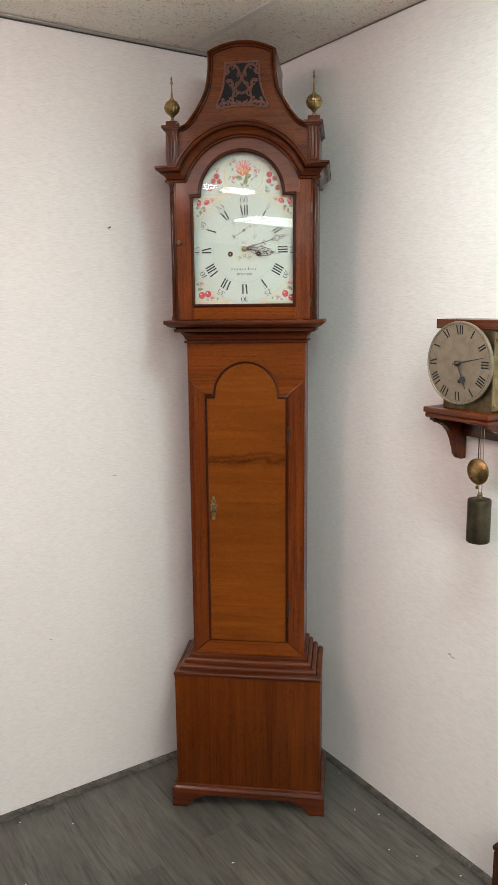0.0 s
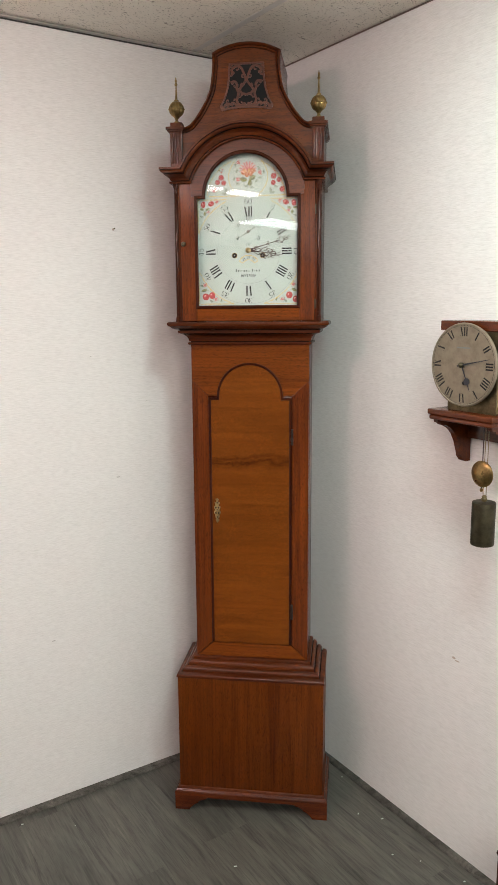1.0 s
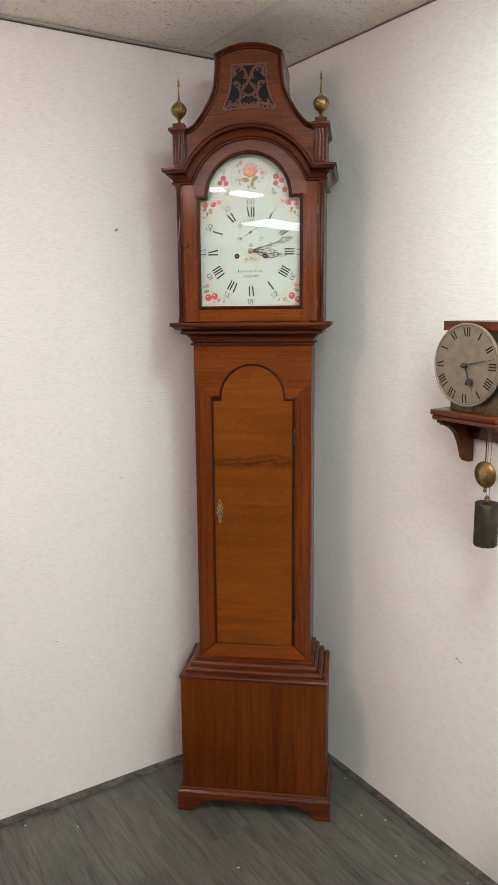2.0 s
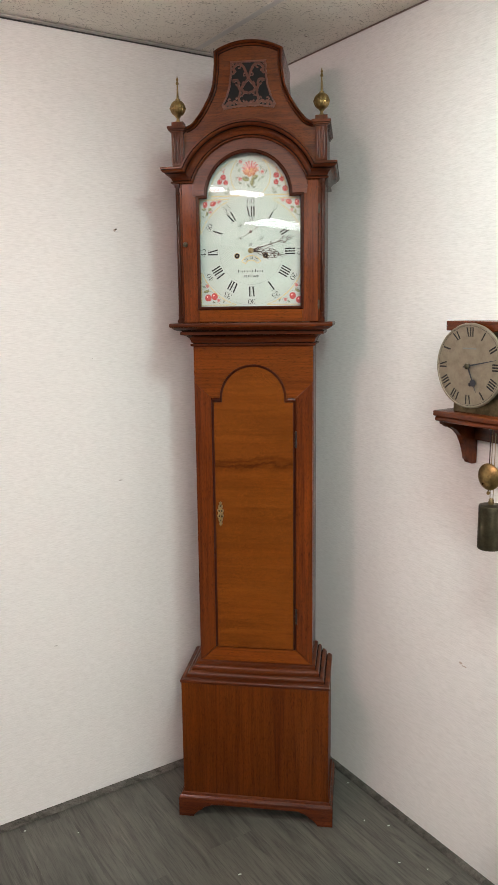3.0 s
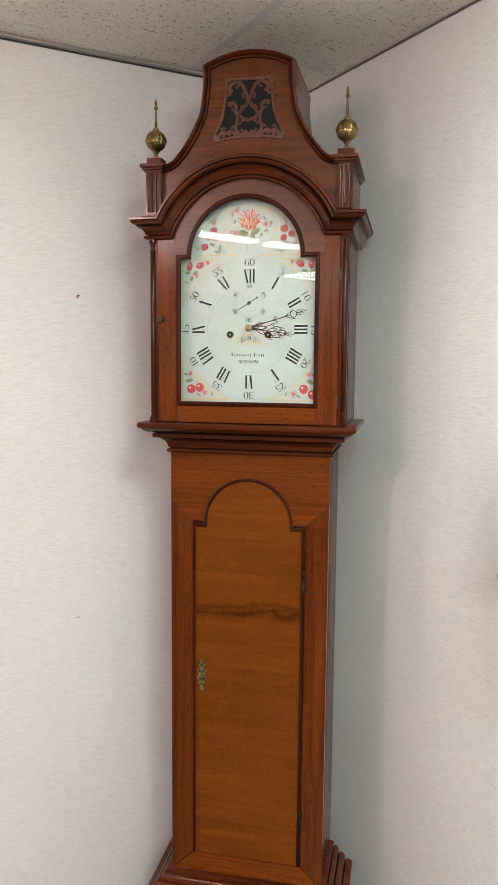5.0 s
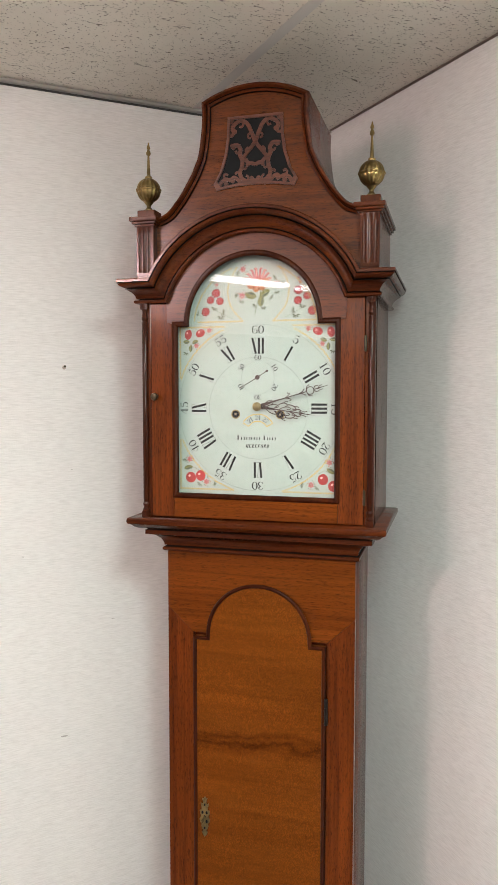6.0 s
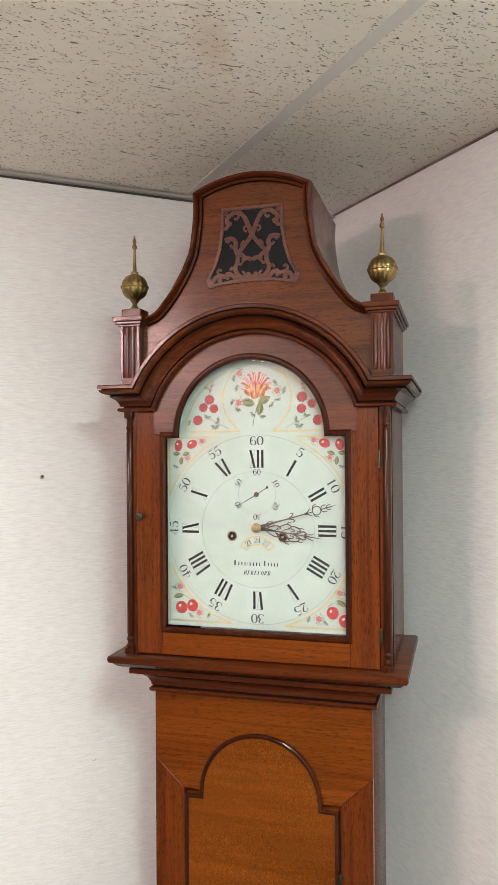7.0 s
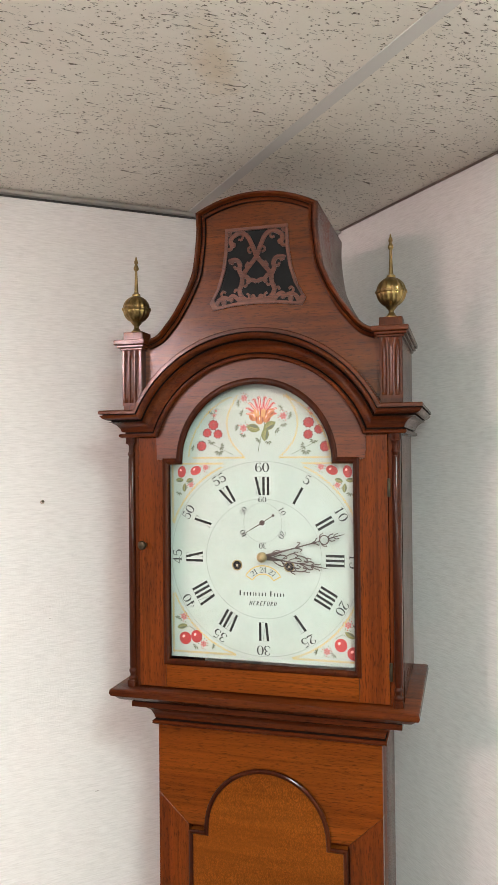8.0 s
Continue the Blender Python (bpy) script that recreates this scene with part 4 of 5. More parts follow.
bm = bmesh.new()
A, Y = -8.2, DY - 0.0045
stroke(bm, hand_pts([(0, 0), (0.010, 0), (0.020, 0), (0.032, 0), (0.060, 0), (0.082, 0), (0.1040, 0)], A, 0, AZ), [0.0075, 0.0070, 0.0040, 0.0022, 0.0016, 0.0018, 0.0005], Y, Y + 0.001)
for sgn in (-1, 1):
    scroll(bm, [(0.016, sgn * 0.002), (0.024, sgn * 0.0065), (0.033, sgn * 0.0085), (0.038, sgn * 0.0055), (0.034, sgn * 0.0035)], A, 0.0013, Y)
    scroll(bm, [(0.030, sgn * 0.001), (0.038, sgn * 0.0090), (0.047, sgn * 0.0135), (0.054, sgn * 0.0110), (0.051, sgn * 0.0080)], A, 0.0014, Y)
    scroll(bm, [(0.040, sgn * 0.001), (0.047, sgn * 0.0055), (0.056, sgn * 0.0075), (0.060, sgn * 0.0045), (0.055, sgn * 0.0030)], A, 0.0012, Y)
    scroll(bm, [(0.052, sgn * 0.0115), (0.060, sgn * 0.0115), (0.067, sgn * 0.0095), (0.069, sgn * 0.0060), (0.065, sgn * 0.0050)], A, 0.0016, Y)
    scroll(bm, [(0.058, sgn * 0.0005), (0.066, sgn * 0.0025), (0.073, sgn * 0.0060), (0.079, sgn * 0.0045), (0.077, sgn * 0.0020)], A, 0.0015, Y)
    scroll(bm, [(0.076, 0), (0.082, sgn * 0.0030), (0.086, sgn * 0.0035), (0.089, sgn * 0.0048)], A, 0.0011, Y)
    scroll(bm, [(0.046, sgn * 0.0135), (0.049, sgn * 0.0160), (0.053, sgn * 0.0165)], A, 0.0011, Y)
    scroll(bm, [(0.065, sgn * 0.0095), (0.070, sgn * 0.0105), (0.074, sgn * 0.0100)], A, 0.0011, Y)
part("hour_hand", bm, STEEL, dial, "pierced dark steel hour hand with leafy scrolls")
bm = bmesh.new()
A, Y = 16.6, DY - 0.0075
stroke(bm, hand_pts([(0, 0), (0.016, 0), (0.030, 0.0004), (0.050, 0), (0.070, 0), (0.0925, 0)], A, 0, AZ), [0.0060, 0.0050, 0.0030, 0.0018, 0.0018, 0.0014], Y, Y + 0.001)
rings(bm, [(0.0995, 0, 0.0066)], A, 0, AZ, 0.0015, Y)
stroke(bm, hand_pts([(0.106, 0), (0.116, 0), (0.131, 0)], A, 0, AZ), [0.0015, 0.0018, 0.0005], Y, Y + 0.001)
for sgn in (-1, 1):
    scroll(bm, [(0.016, sgn * 0.0015), (0.023, sgn * 0.0040), (0.029, sgn * 0.0032)], A, 0.0011, Y)
    scroll(bm, [(0.052, 0), (0.058, sgn * 0.0020), (0.063, sgn * 0.0052), (0.060, sgn * 0.0070)], A, 0.0012, Y)
    scroll(bm, [(0.078, 0), (0.085, sgn * 0.0018), (0.089, sgn * 0.0050)], A, 0.0012, Y)
    scroll(bm, [(0.093, 0), (0.095, sgn * 0.0075), (0.100, sgn * 0.0098)], A, 0.0012, Y)
    scroll(bm, [(0.106, sgn * 0.0005), (0.109, sgn * 0.0045), (0.114, sgn * 0.0050)], A, 0.0012, Y)
    scroll(bm, [(0.114, sgn * 0.0005), (0.117, sgn * 0.0032), (0.121, sgn * 0.0036)], A, 0.0010, Y)
part("minute_hand", bm, STEEL, dial, "slender dark steel minute hand with scrolls")
part("hand_collet", turned(bmesh.new(), [(0.0075, DY - 0.004), (0.0080, DY - 0.0085), (0.0070, DY - 0.0105), (0.005, DY - 0.0112), (0.0035, DY - 0.0130), (0.0012, DY - 0.0134)], (0, 0, AZ), 24, "y"), BRASS_DULL, dial, "brass collet with pin", True)
bm = stroke(bmesh.new(), [(-0.033, 1.7831), (-0.002, 1.8015), (0.0172, 1.8139)], [0.0006, 0.0014, 0.0010], DY - 0.0035, DY - 0.0029)
flat(bm, oval(0, SZ, 0.0042, 0.0042, 0, 18), DY - 0.0042)
flat(bm, oval(0.0172, 1.8139, 0.0022, 0.0022, 0, 14), DY - 0.0036)
part("seconds_hand", bm, STEEL, dial, "thin dark seconds hand")

# painted flowers and gilding
P1, P2, P3, P4 = PY - 0.0001, PY - 0.0002, PY - 0.0003, PY - 0.0004


def painted(name, shapes, mat, label=""):
    bm = bmesh.new()
    for outline, y in shapes:
        flat(bm, outline, y)
    return part(name, bm, mat, dial, label)


def rose(x, z, r):
    r *= 0.92
    spin = int(9e4 * x) % 60
    painted("painted_rose", [(oval(x, z, r, r * 0.96, spin, 40, 9, 0.09), P1)], PAINT["dark red"])
    painted("rose_petals", [(oval(x + 0.60 * r * math.cos(radians(a)), z + 0.60 * r * math.sin(radians(a)), 0.36 * r, 0.25 * r, a + 90, 12), P2) for a in range(spin, 360 + spin, 52)], PAINT["red"])
    painted("rose_edges", [(oval(x + 0.74 * r * math.cos(radians(a)), z + 0.74 * r * math.sin(radians(a)), 0.22 * r, 0.07 * r, a + 90, 10), P3) for a in range(spin, 360 + spin, 52)], PAINT["rose"])
    painted("rose_heart", [(oval(x + 0.25 * r * math.cos(radians(a)), z + 0.25 * r * math.sin(radians(a)), 0.20 * r, 0.11 * r, a + 80, 10), P3) for a in range(spin + 30, 390 + spin, 90)], PAINT["red"])
    painted("rose_lights", [(oval(x + q * r * math.cos(radians(a)), z + q * r * math.sin(radians(a)), 0.11 * r, 0.05 * r, a + 90, 8), P4) for q, a in ((0.30, spin + 60), (0.28, spin + 190), (0.55, spin + 120), (0.55, spin + 250), (0.08, spin))], PAINT["pale rose"])


def cherry(x, z, a, b, turn=0):
    painted("painted_cherry", [(oval(x, z, a, b, turn, 28), P2)], PAINT["red"])
    painted("cherry_light", [(oval(x - a * 0.28, z + b * 0.28, a * 0.26, b * 0.20, 40, 12), P3)], PAINT["highlight"])


def blossom(x, z, r):
    spin = int(7e4 * abs(x) + 3e4 * z) % 72
    painted("blossom_leaves", [(leaf_line(x + q * r * math.cos(radians(a)), z + q * r * math.sin(radians(a)), 0.62 * r, 0.20 * r, a + 25), P1) for q, a in zip((1.2, 1.5, 1.15, 1.45, 1.25, 1.55, 1.2), range(spin, 360 + spin, 53))], PAINT["dark green"])
    painted("painted_blossom", [(oval(x + 0.62 * r * math.cos(radians(a)), z + 0.62 * r * math.sin(radians(a)), 0.36 * r, 0.27 * r, a + 30, 12), P1) for a in range(spin, 360 + spin, 60)], PAINT["pale rose"])
    painted("blossom_shade", [(oval(x + 0.52 * r * math.cos(radians(a)), z + 0.52 * r * math.sin(radians(a)), 0.30 * r, 0.10 * r, a, 10), P2) for a in range(spin + 12, 372 + spin, 60)], PAINT["rose"])
    painted("blossom_heart", [(oval(x, z, 0.24 * r, 0.22 * r, 0, 10), P3)] + [(oval(x + 1.3 * r * math.cos(radians(a)), z + 1.3 * r * math.sin(radians(a)), 0.17 * r, 0.15 * r, 0, 8), P2) for a in range(spin + 26, 386 + spin, 106)], PAINT["red"])


def leaf(x, z, l, w, turn, mat="green"):
    painted("painted_leaf", [(leaf_line(x, z, l, w, turn), P2)], PAINT[mat])
    c, s_ = math.cos(radians(turn)), math.sin(radians(turn))
    painted("leaf_shade", [(leaf_line(x + s_ * w * 0.22, z - c * w * 0.22, l * 0.72, w * 0.34, turn), P3)], PAINT["dark green"])
    painted("leaf_vein", [(leaf_line(x, z, l * 0.86, w * 0.10, turn), P4)] + [(leaf_line(x + (q * l * c - 0.16 * w * s_), z + (q * l * s_ + 0.16 * w * c), l * 0.22, w * 0.07, turn + 40), P4) for q in (-0.2, 0.02, 0.22)], PAINT["leaf light"])


def sprig(x, z, turn, n=5, size=0.006):
    painted("painted_sprig", [(leaf_line(x + 0.7 * size * math.cos(radians(turn + k * 38 - 76)), z + 0.7 * size * math.sin(radians(turn + k * 38 - 76)), size, size * 0.34, turn + k * 38 - 76), P1) for k in range(n)], PAINT["dark green"])


def stem(pts, w=0.0006):
    part("painted_stem", stroke(bmesh.new(), spline(pts, 5), w, P1, P1 + 0.0002), PAINT["dark green"], dial)


def gilt(pts):
    line = []
    for (x0, z0), (x1, z1) in zip(pts, pts[1:]):
        m = max(1, int(math.hypot(x1 - x0, z1 - z0) / 0.0013))
        line += [(x0 + (x1 - x0) * k / m, z0 + (z1 - z0) * k / m) for k in range(m)]
    line.append(pts[-1])
    bm = bmesh.new()
    for k, p in enumerate(line):
        q0, q1 = line[max(0, k - 1)], line[min(len(line) - 1, k + 1)]
        d = Vector((q1[0] - q0[0], q1[1] - q0[1])).normalized()
        o = (0.0009, -0.0009, 0.0003)[k % 3]
        turn = math.degrees(math.atan2(d.y, d.x)) + (38 if k % 2 else -38)
        prism(bm, oval(p[0] - d.y * o, p[1] + d.x * o, 0.0015, 0.0006, turn, 6), PY - 0.0003 - 0.0001 * (k % 2), PY)
    part("gilt_border", bm, GOLD, dial)


for s in (-1, 1):
    # lunes of the arch
    gilt(arc(-0.007 - s * 0.003, SC, 0.1090, 90 + s * 20.5, 90 + s * 84, 20))
    gilt(spline([(-s * 0.0385, 1.9965), (-s * 0.052, 1.972), (-s * 0.0555, 1.950), (-s * 0.048, 1.925), (-s * 0.0275, 1.9015)], 5))
    gilt([(-s * 0.1115, 1.9015), (-s * 0.0275, 1.9015)])
    # upper spandrels
    gilt([(s * 0.1455, 1.8925), (s * 0.062, 1.8925)])
    gilt([(s * 0.1455, 1.8925), (s * 0.1455, 1.802)])
    gilt([(CX + 0.1535 * math.cos(radians(90 - s * a)), CZ + 0.1535 * math.sin(radians(90 - s * a))) for a in range(25, 71, 3)])
    # lower spandrels
    gilt([(s * 0.1455, 1.6005), (s * 0.045, 1.6005)])
    gilt([(s * 0.1455, 1.6005), (s * 0.1455, 1.690)])
    gilt([(CX + 0.1535 * math.cos(radians(-90 + s * a)), CZ + 0.1535 * math.sin(radians(-90 + s * a))) for a in range(17, 69, 3)])
for x, z, r in ((-0.0772, 1.9523, 0.0088), (-0.0875, 1.9402, 0.0078), (-0.0699, 1.9381, 0.0078), (-0.0969, 1.9200, 0.0086), (0.0727, 1.9534, 0.0090), (0.0881, 1.9429, 0.0078), (0.0717, 1.9356, 0.0080), (0.0972, 1.9175, 0.0088)):
    rose(x, z, r)
for s in (-1, 1):
    sprig(s * 0.080, 1.9275, 250)
    sprig(s * 0.066, 1.919, 200 if s > 0 else -20)
    sprig(s * 0.068, 1.912, 270, 5, 0.007)
    sprig(s * 0.083, 1.969, 90, 4, 0.005)
    sprig(s * 0.109, 1.916, 180 if s < 0 else 0, 4, 0.005)
    stem([(s * 0.086, 1.926), (s * 0.070, 1.918), (s * 0.046, 1.906)])
    stem([(s * 0.078, 1.960), (s * 0.074, 1.975), (s * 0.070, 1.983)])
    blossom(s * 0.076, 1.967, 0.0032)
    blossom(s * 0.073, 1.974, 0.0024)
# spray in the middle of the arch
for k, (a, reach) in enumerate(((8, 0.021), (28, 0.024), (47, 0.027), (64, 0.029), (80, 0.030), (97, 0.030), (113, 0.029), (131, 0.027), (150, 0.025), (170, 0.021))):
    c, s_ = math.cos(radians(a)), math.sin(radians(a))
    tipx = c * reach + (0.0035 if c > 0 else -0.0035)
    finger = spline([(c * 0.008, 1.9650 + s_ * 0.007), (c * reach * 0.72, 1.9650 + s_ * reach * 0.66), (c * reach, 1.9650 + s_ * reach * 0.94), (tipx, 1.9650 + s_ * reach * 0.88)], 4)
    n_ = len(finger) - 1
    bm = stroke(bmesh.new(), finger, [0.0034 + 0.0016 * math.sin(math.pi * i / n_) - 0.0022 * i / n_ for i in range(n_ + 1)], P1 - 0.00002 * k, P1 + 0.0001)
    part("honeysuckle_petal", bm, PAINT["rose" if k % 2 else "pale rose"], dial)
    part("petal_light", stroke(bmesh.new(), finger[2:-2], 0.0011, P2 - 0.00002 * k, P2), PAINT["highlight" if k % 2 else "red"], dial)
painted("honeysuckle_bloom", [(oval(x, z, 0.0062, 0.0074, t, 18), P3) for x, z, t in ((-0.0135, 1.9640, 30), (-0.0035, 1.9590, 5), (0.0080, 1.9615, -25), (0.0135, 1.9690, -50))], PAINT["orange"])
painted("honeysuckle_bloom", [(oval(x, z, 0.0050, 0.0062, t, 16), P3 - 0.00005) for x, z, t in ((-0.0085, 1.9690, 20), (0.0030, 1.9690, -10))], PAINT["amber"])
painted("honeysuckle_shade", [(leaf_line(x, z, 0.0105, 0.0022, t), P4) for x, z, t in ((-0.0160, 1.9620, 110), (-0.0080, 1.9600, 80), (0.0020, 1.9580, 95), (0.0115, 1.9590, 55), (0.0165, 1.9680, 35), (-0.0015, 1.9690, 90), (0.0075, 1.9700, 70))], PAINT["rust"])
painted("honeysuckle_lights", [(leaf_line(x, z, 0.0070, 0.0016, t), P4) for x, z, t in ((-0.0120, 1.9655, 110), (-0.0030, 1.9605, 90), (0.0075, 1.9635, 65), (0.0125, 1.9705, 40), (-0.0075, 1.9715, 100))], PAINT["highlight"])
for x, z, l, w, t in ((-0.0135, 1.9465, 0.023, 0.0135, 165), (0.0125, 1.9500, 0.022, 0.0130, 28), (0.0055, 1.9365, 0.021, 0.0125, 82)):
    leaf(x, z, l, w, t)
stem([(0.004, 1.963), (0.004, 1.948), (-0.002, 1.930), (-0.006, 1.910)], 0.0009)
for x, z, r in ((-0.0275, 1.9925, 0.0058), (0.0335, 1.9640, 0.0060), (-0.0290, 1.9465, 0.0062)):
    blossom(x, z, r)
for x, z, t in ((-0.034, 1.985, 200), (-0.029, 1.969, 180), (0.042, 1.966, 0), (0.034, 1.953, -60), (-0.037, 1.947, 180), (-0.029, 1.938, 270), (0.028, 1.975, 60), (-0.004, 1.930, 250), (0.010, 1.927, 290), (0.022, 1.944, -20)):
    sprig(x, z, t, 4, 0.0058)
# fruit in the corners
for s in (-1, 1):
    cherry(s * 0.1300, 1.8800, 0.0066, 0.0092, s * 10)
    cherry(s * 0.1070, 1.8820, 0.0090, 0.0068, -s * 25)
    leaf(s * 0.1335, 1.8672, 0.013, 0.0075, 0 if s < 0 else 180)
    leaf(s * 0.1170, 1.8668, 0.013, 0.0075, 20 if s < 0 else 160)
    leaf(s * 0.1255, 1.8555, 0.014, 0.0072, 85)
    blossom(s * 0.0905, 1.8870, 0.0052)
    blossom(s * 0.1150, 1.8600, 0.0048)
    sprig(s * 0.134, 1.849, 270, 4, 0.0055)
    cherry(s * (0.1262 if s < 0 else 0.1365), 1.6214 if s < 0 else 1.6131, 0.0098, 0.0098)
    cherry(s * (0.1075 if s < 0 else 0.1175), 1.6250 if s < 0 else 1.6244, 0.0092, 0.0098)
    leaf(s * 0.1310, 1.6395, 0.018, 0.0085, 15 if s < 0 else 150, "green")
    stem([(s * 0.110, 1.634), (s * 0.120, 1.640), (s * 0.126, 1.637)])
    blossom(s * 0.1285, 1.6545, 0.0056)
    blossom(s * 0.0965, 1.6140, 0.0056)
    sprig(s * 0.108, 1.611, 250, 4, 0.0055)
    sprig(s * 0.083, 1.612, 180 if s > 0 else 0, 4, 0.0055)
    sprig(s * 0.139, 1.650, 90, 4, 0.0055)

# ---- small fittings of the clock ----
part("door_knob", turned(bmesh.new(), [(0.0035, 0.0), (0.0035, -0.004), (0.0060, -0.007), (0.0070, -0.0105), (0.0058, -0.0138), (0.0018, -0.0145)], (-0.1815, HF, 1.7655), 18, "y"), BRONZE, hood_door, "small worn brass knob", True)
for z in (1.8545, 1.5955):
    part("hinge", turned(bmesh.new(), [(0.0018, -0.013), (0.0022, -0.012), (0.0022, 0.012), (0.0018, 0.013)], (0.1925, HF - 0.0014, z), 12), BRONZE, hood_door, "small brass hinge", True)
for z in (1.207, 0.660):
    bm = turned(bmesh.new(), [(0.0028, -0.024), (0.0034, -0.0225), (0.0034, -0.008), (0.0028, -0.0075), (0.0034, -0.007), (0.0034, 0.007), (0.0028, 0.0075), (0.0034, 0.008), (0.0034, 0.0225), (0.0028, 0.024)], (0.1262, -0.0085, z), 14)
    part("hinge", bm, IRON, trunk_door, "dark iron hinge", True)
# pierced brass keyhole plate
ex = -0.1025
half = [(0.0, 1.0105), (0.0030, 1.0065), (0.0060, 1.0070), (0.0040, 1.0020), (0.0028, 0.9985), (0.0055, 0.9960), (0.0090, 0.9975), (0.0080, 0.9915), (0.0058, 0.9885), (0.0075, 0.9840), (0.0115, 0.9830), (0.0105, 0.9765), (0.0075, 0.9740), (0.0090, 0.9690), (0.0120, 0.9665), (0.0105, 0.9610), (0.0065, 0.9585), (0.0080, 0.9530), (0.0062, 0.9480), (0.0030, 0.9460), (0.0035, 0.9425), (0.0070, 0.9420), (0.0040, 0.9365), (0.0, 0.9320)]
plate = part("keyhole_plate", prism(bmesh.new(), [(ex + 0.86 * x, z + 0.006) for x, z in half] + [(ex - 0.86 * x, z + 0.006) for x, z in reversed(half[1:-1])], -0.0062, -0.0038, 0.0005), PLATE, trunk_door, "pierced brass keyhole plate")
for dx, z, r in ((0.0045, 0.980, 0.0022), (-0.0045, 0.980, 0.0022), (0.0045, 0.963, 0.0022), (-0.0045, 0.963, 0.0022), (0.0, 0.995, 0.0016), (0.0, 0.950, 0.0018)):
    part("piercing", flat(bmesh.new(), oval(ex + dx * 0.9, z + 0.006, r, r * 1.5, 0, 10), -0.0065), DARK, plate)
part("keyhole", flat(bmesh.new(), oval(ex, 0.978, 0.0022, 0.0030, 0, 12), -0.0066), DARK, plate)
part("key", box(bmesh.new(), ex - 0.0012, ex + 0.0012, -0.020, -0.006, 0.9755, 0.9795, 0.0005), BRASS_DULL, plate, "")

# ---- pierced fret in the crest ----
FY = HF - 0.0022
fout = [(-0.0485, 2.2490), (0.0485, 2.2490), (0.0500, 2.215), (0.0545, 2.185), (0.0630, 2.158), (0.0745, 2.1375), (0.0690, 2.1265), (0.035, 2.1315), (0.0, 2.1330), (-0.035, 2.1315), (-0.0690, 2.1265), (-0.0745, 2.1375), (-0.0630, 2.158), (-0.0545, 2.185), (-0.0500, 2.215)]
fret_back = part("fret_backing", prism(bmesh.new(), fout, HF - 0.0008, HF + 0.002), DARK, clock, "dark cloth behind the pierced fret")
bm = bmesh.new()
inner_line = [(x * 0.905, 2.19 + (z - 2.19) * 0.915) for x, z in fout]
ring_board(bm, fout, inner_line, FY - 0.0010, HF)
part("fret_frame", bm, FRETWOOD, fret_back, "mahogany rim of the fret")
bm = bmesh.new()
for s in (-1, 1):
    def M(pts):
        return [(s * x, z) for x, z in spline(pts, 5)]
    stroke(bm, M([(-0.0365, 2.2235), (-0.0400, 2.2270), (-0.0395, 2.2330), (-0.0340, 2.2380), (-0.0240, 2.2415), (-0.0140, 2.2355), (-0.0065, 2.2210), (0.0, 2.2050), (0.0110, 2.1910), (0.0210, 2.1790)]), 0.0066, FY, HF)
    flat_c = oval(s * -0.0365, 2.2240, 0.0042, 0.0042, 0, 14)
    prism(bm, flat_c, FY - 0.0001, HF)
    stroke(bm, M([(-0.0460, 2.2180), (-0.0400, 2.2180), (-0.0390, 2.2250)]), 0.0050, FY, HF)
    stroke(bm, M([(-0.0120, 2.1960), (-0.0160, 2.1910), (-0.0150, 2.1850), (-0.0210, 2.1800)]), 0.0050, FY, HF)
    stroke(bm, M([(-0.0440, 2.1990), (-0.0370, 2.2010), (-0.0300, 2.2000), (-0.0260, 2.1930), (-0.0270, 2.1850), (-0.0230, 2.1750), (-0.0235, 2.1640), (-0.0270, 2.1540), (-0.0230, 2.1440), (-0.0130, 2.1385), (0.0, 2.1400)]), 0.0068, FY, HF)
    prism(bm, oval(s * -0.0385, 2.1975, 0.0034, 0.0034, 0, 12), FY - 0.0001, HF)
    stroke(bm, M([(-0.0235, 2.1740), (-0.0170, 2.1755), (-0.0120, 2.1700), (-0.0060, 2.1690), (0.0, 2.1660)]), 0.0062, FY, HF)
    prism(bm, oval(s * -0.0130, 2.1670, 0.0034, 0.0034, 0, 12), FY - 0.0001, HF)
    stroke(bm, M([(-0.0640, 2.1330), (-0.0600, 2.1410), (-0.0520, 2.1450), (-0.0440, 2.1430), (-0.0380, 2.1470), (-0.0310, 2.1430), (-0.0250, 2.1370), (-0.0150, 2.1345)]), 0.0062, FY, HF)
    stroke(bm, M([(-0.0470, 2.2395), (-0.0420, 2.2400), (-0.0405, 2.2440), (-0.0440, 2.2465)]), 0.0042, FY, HF)
    stroke(bm, M([(-0.0240, 2.2415), (-0.0210, 2.2360), (-0.0235, 2.2310), (-0.0280, 2.2320)]), 0.0034, FY, HF)
    stroke(bm, M([(-0.0075, 2.2200), (-0.0125, 2.2170), (-0.0120, 2.2120), (-0.0080, 2.2110)]), 0.0032, FY, HF)
    stroke(bm, M([(-0.0265, 2.1900), (-0.0330, 2.1880), (-0.0350, 2.1920)]), 0.0036, FY, HF)
    stroke(bm, M([(-0.0235, 2.1640), (-0.0180, 2.1600), (-0.0150, 2.1640)]), 0.0034, FY, HF)
    stroke(bm, M([(-0.0270, 2.1540), (-0.0330, 2.1560), (-0.0350, 2.1520)]), 0.0036, FY, HF)
    stroke(bm, M([(-0.0130, 2.1385), (-0.0120, 2.1460), (-0.0160, 2.1490)]), 0.0034, FY, HF)
    stroke(bm, M([(-0.0520, 2.1450), (-0.0560, 2.1500), (-0.0530, 2.1545), (-0.0490, 2.1520)]), 0.0036, FY, HF)
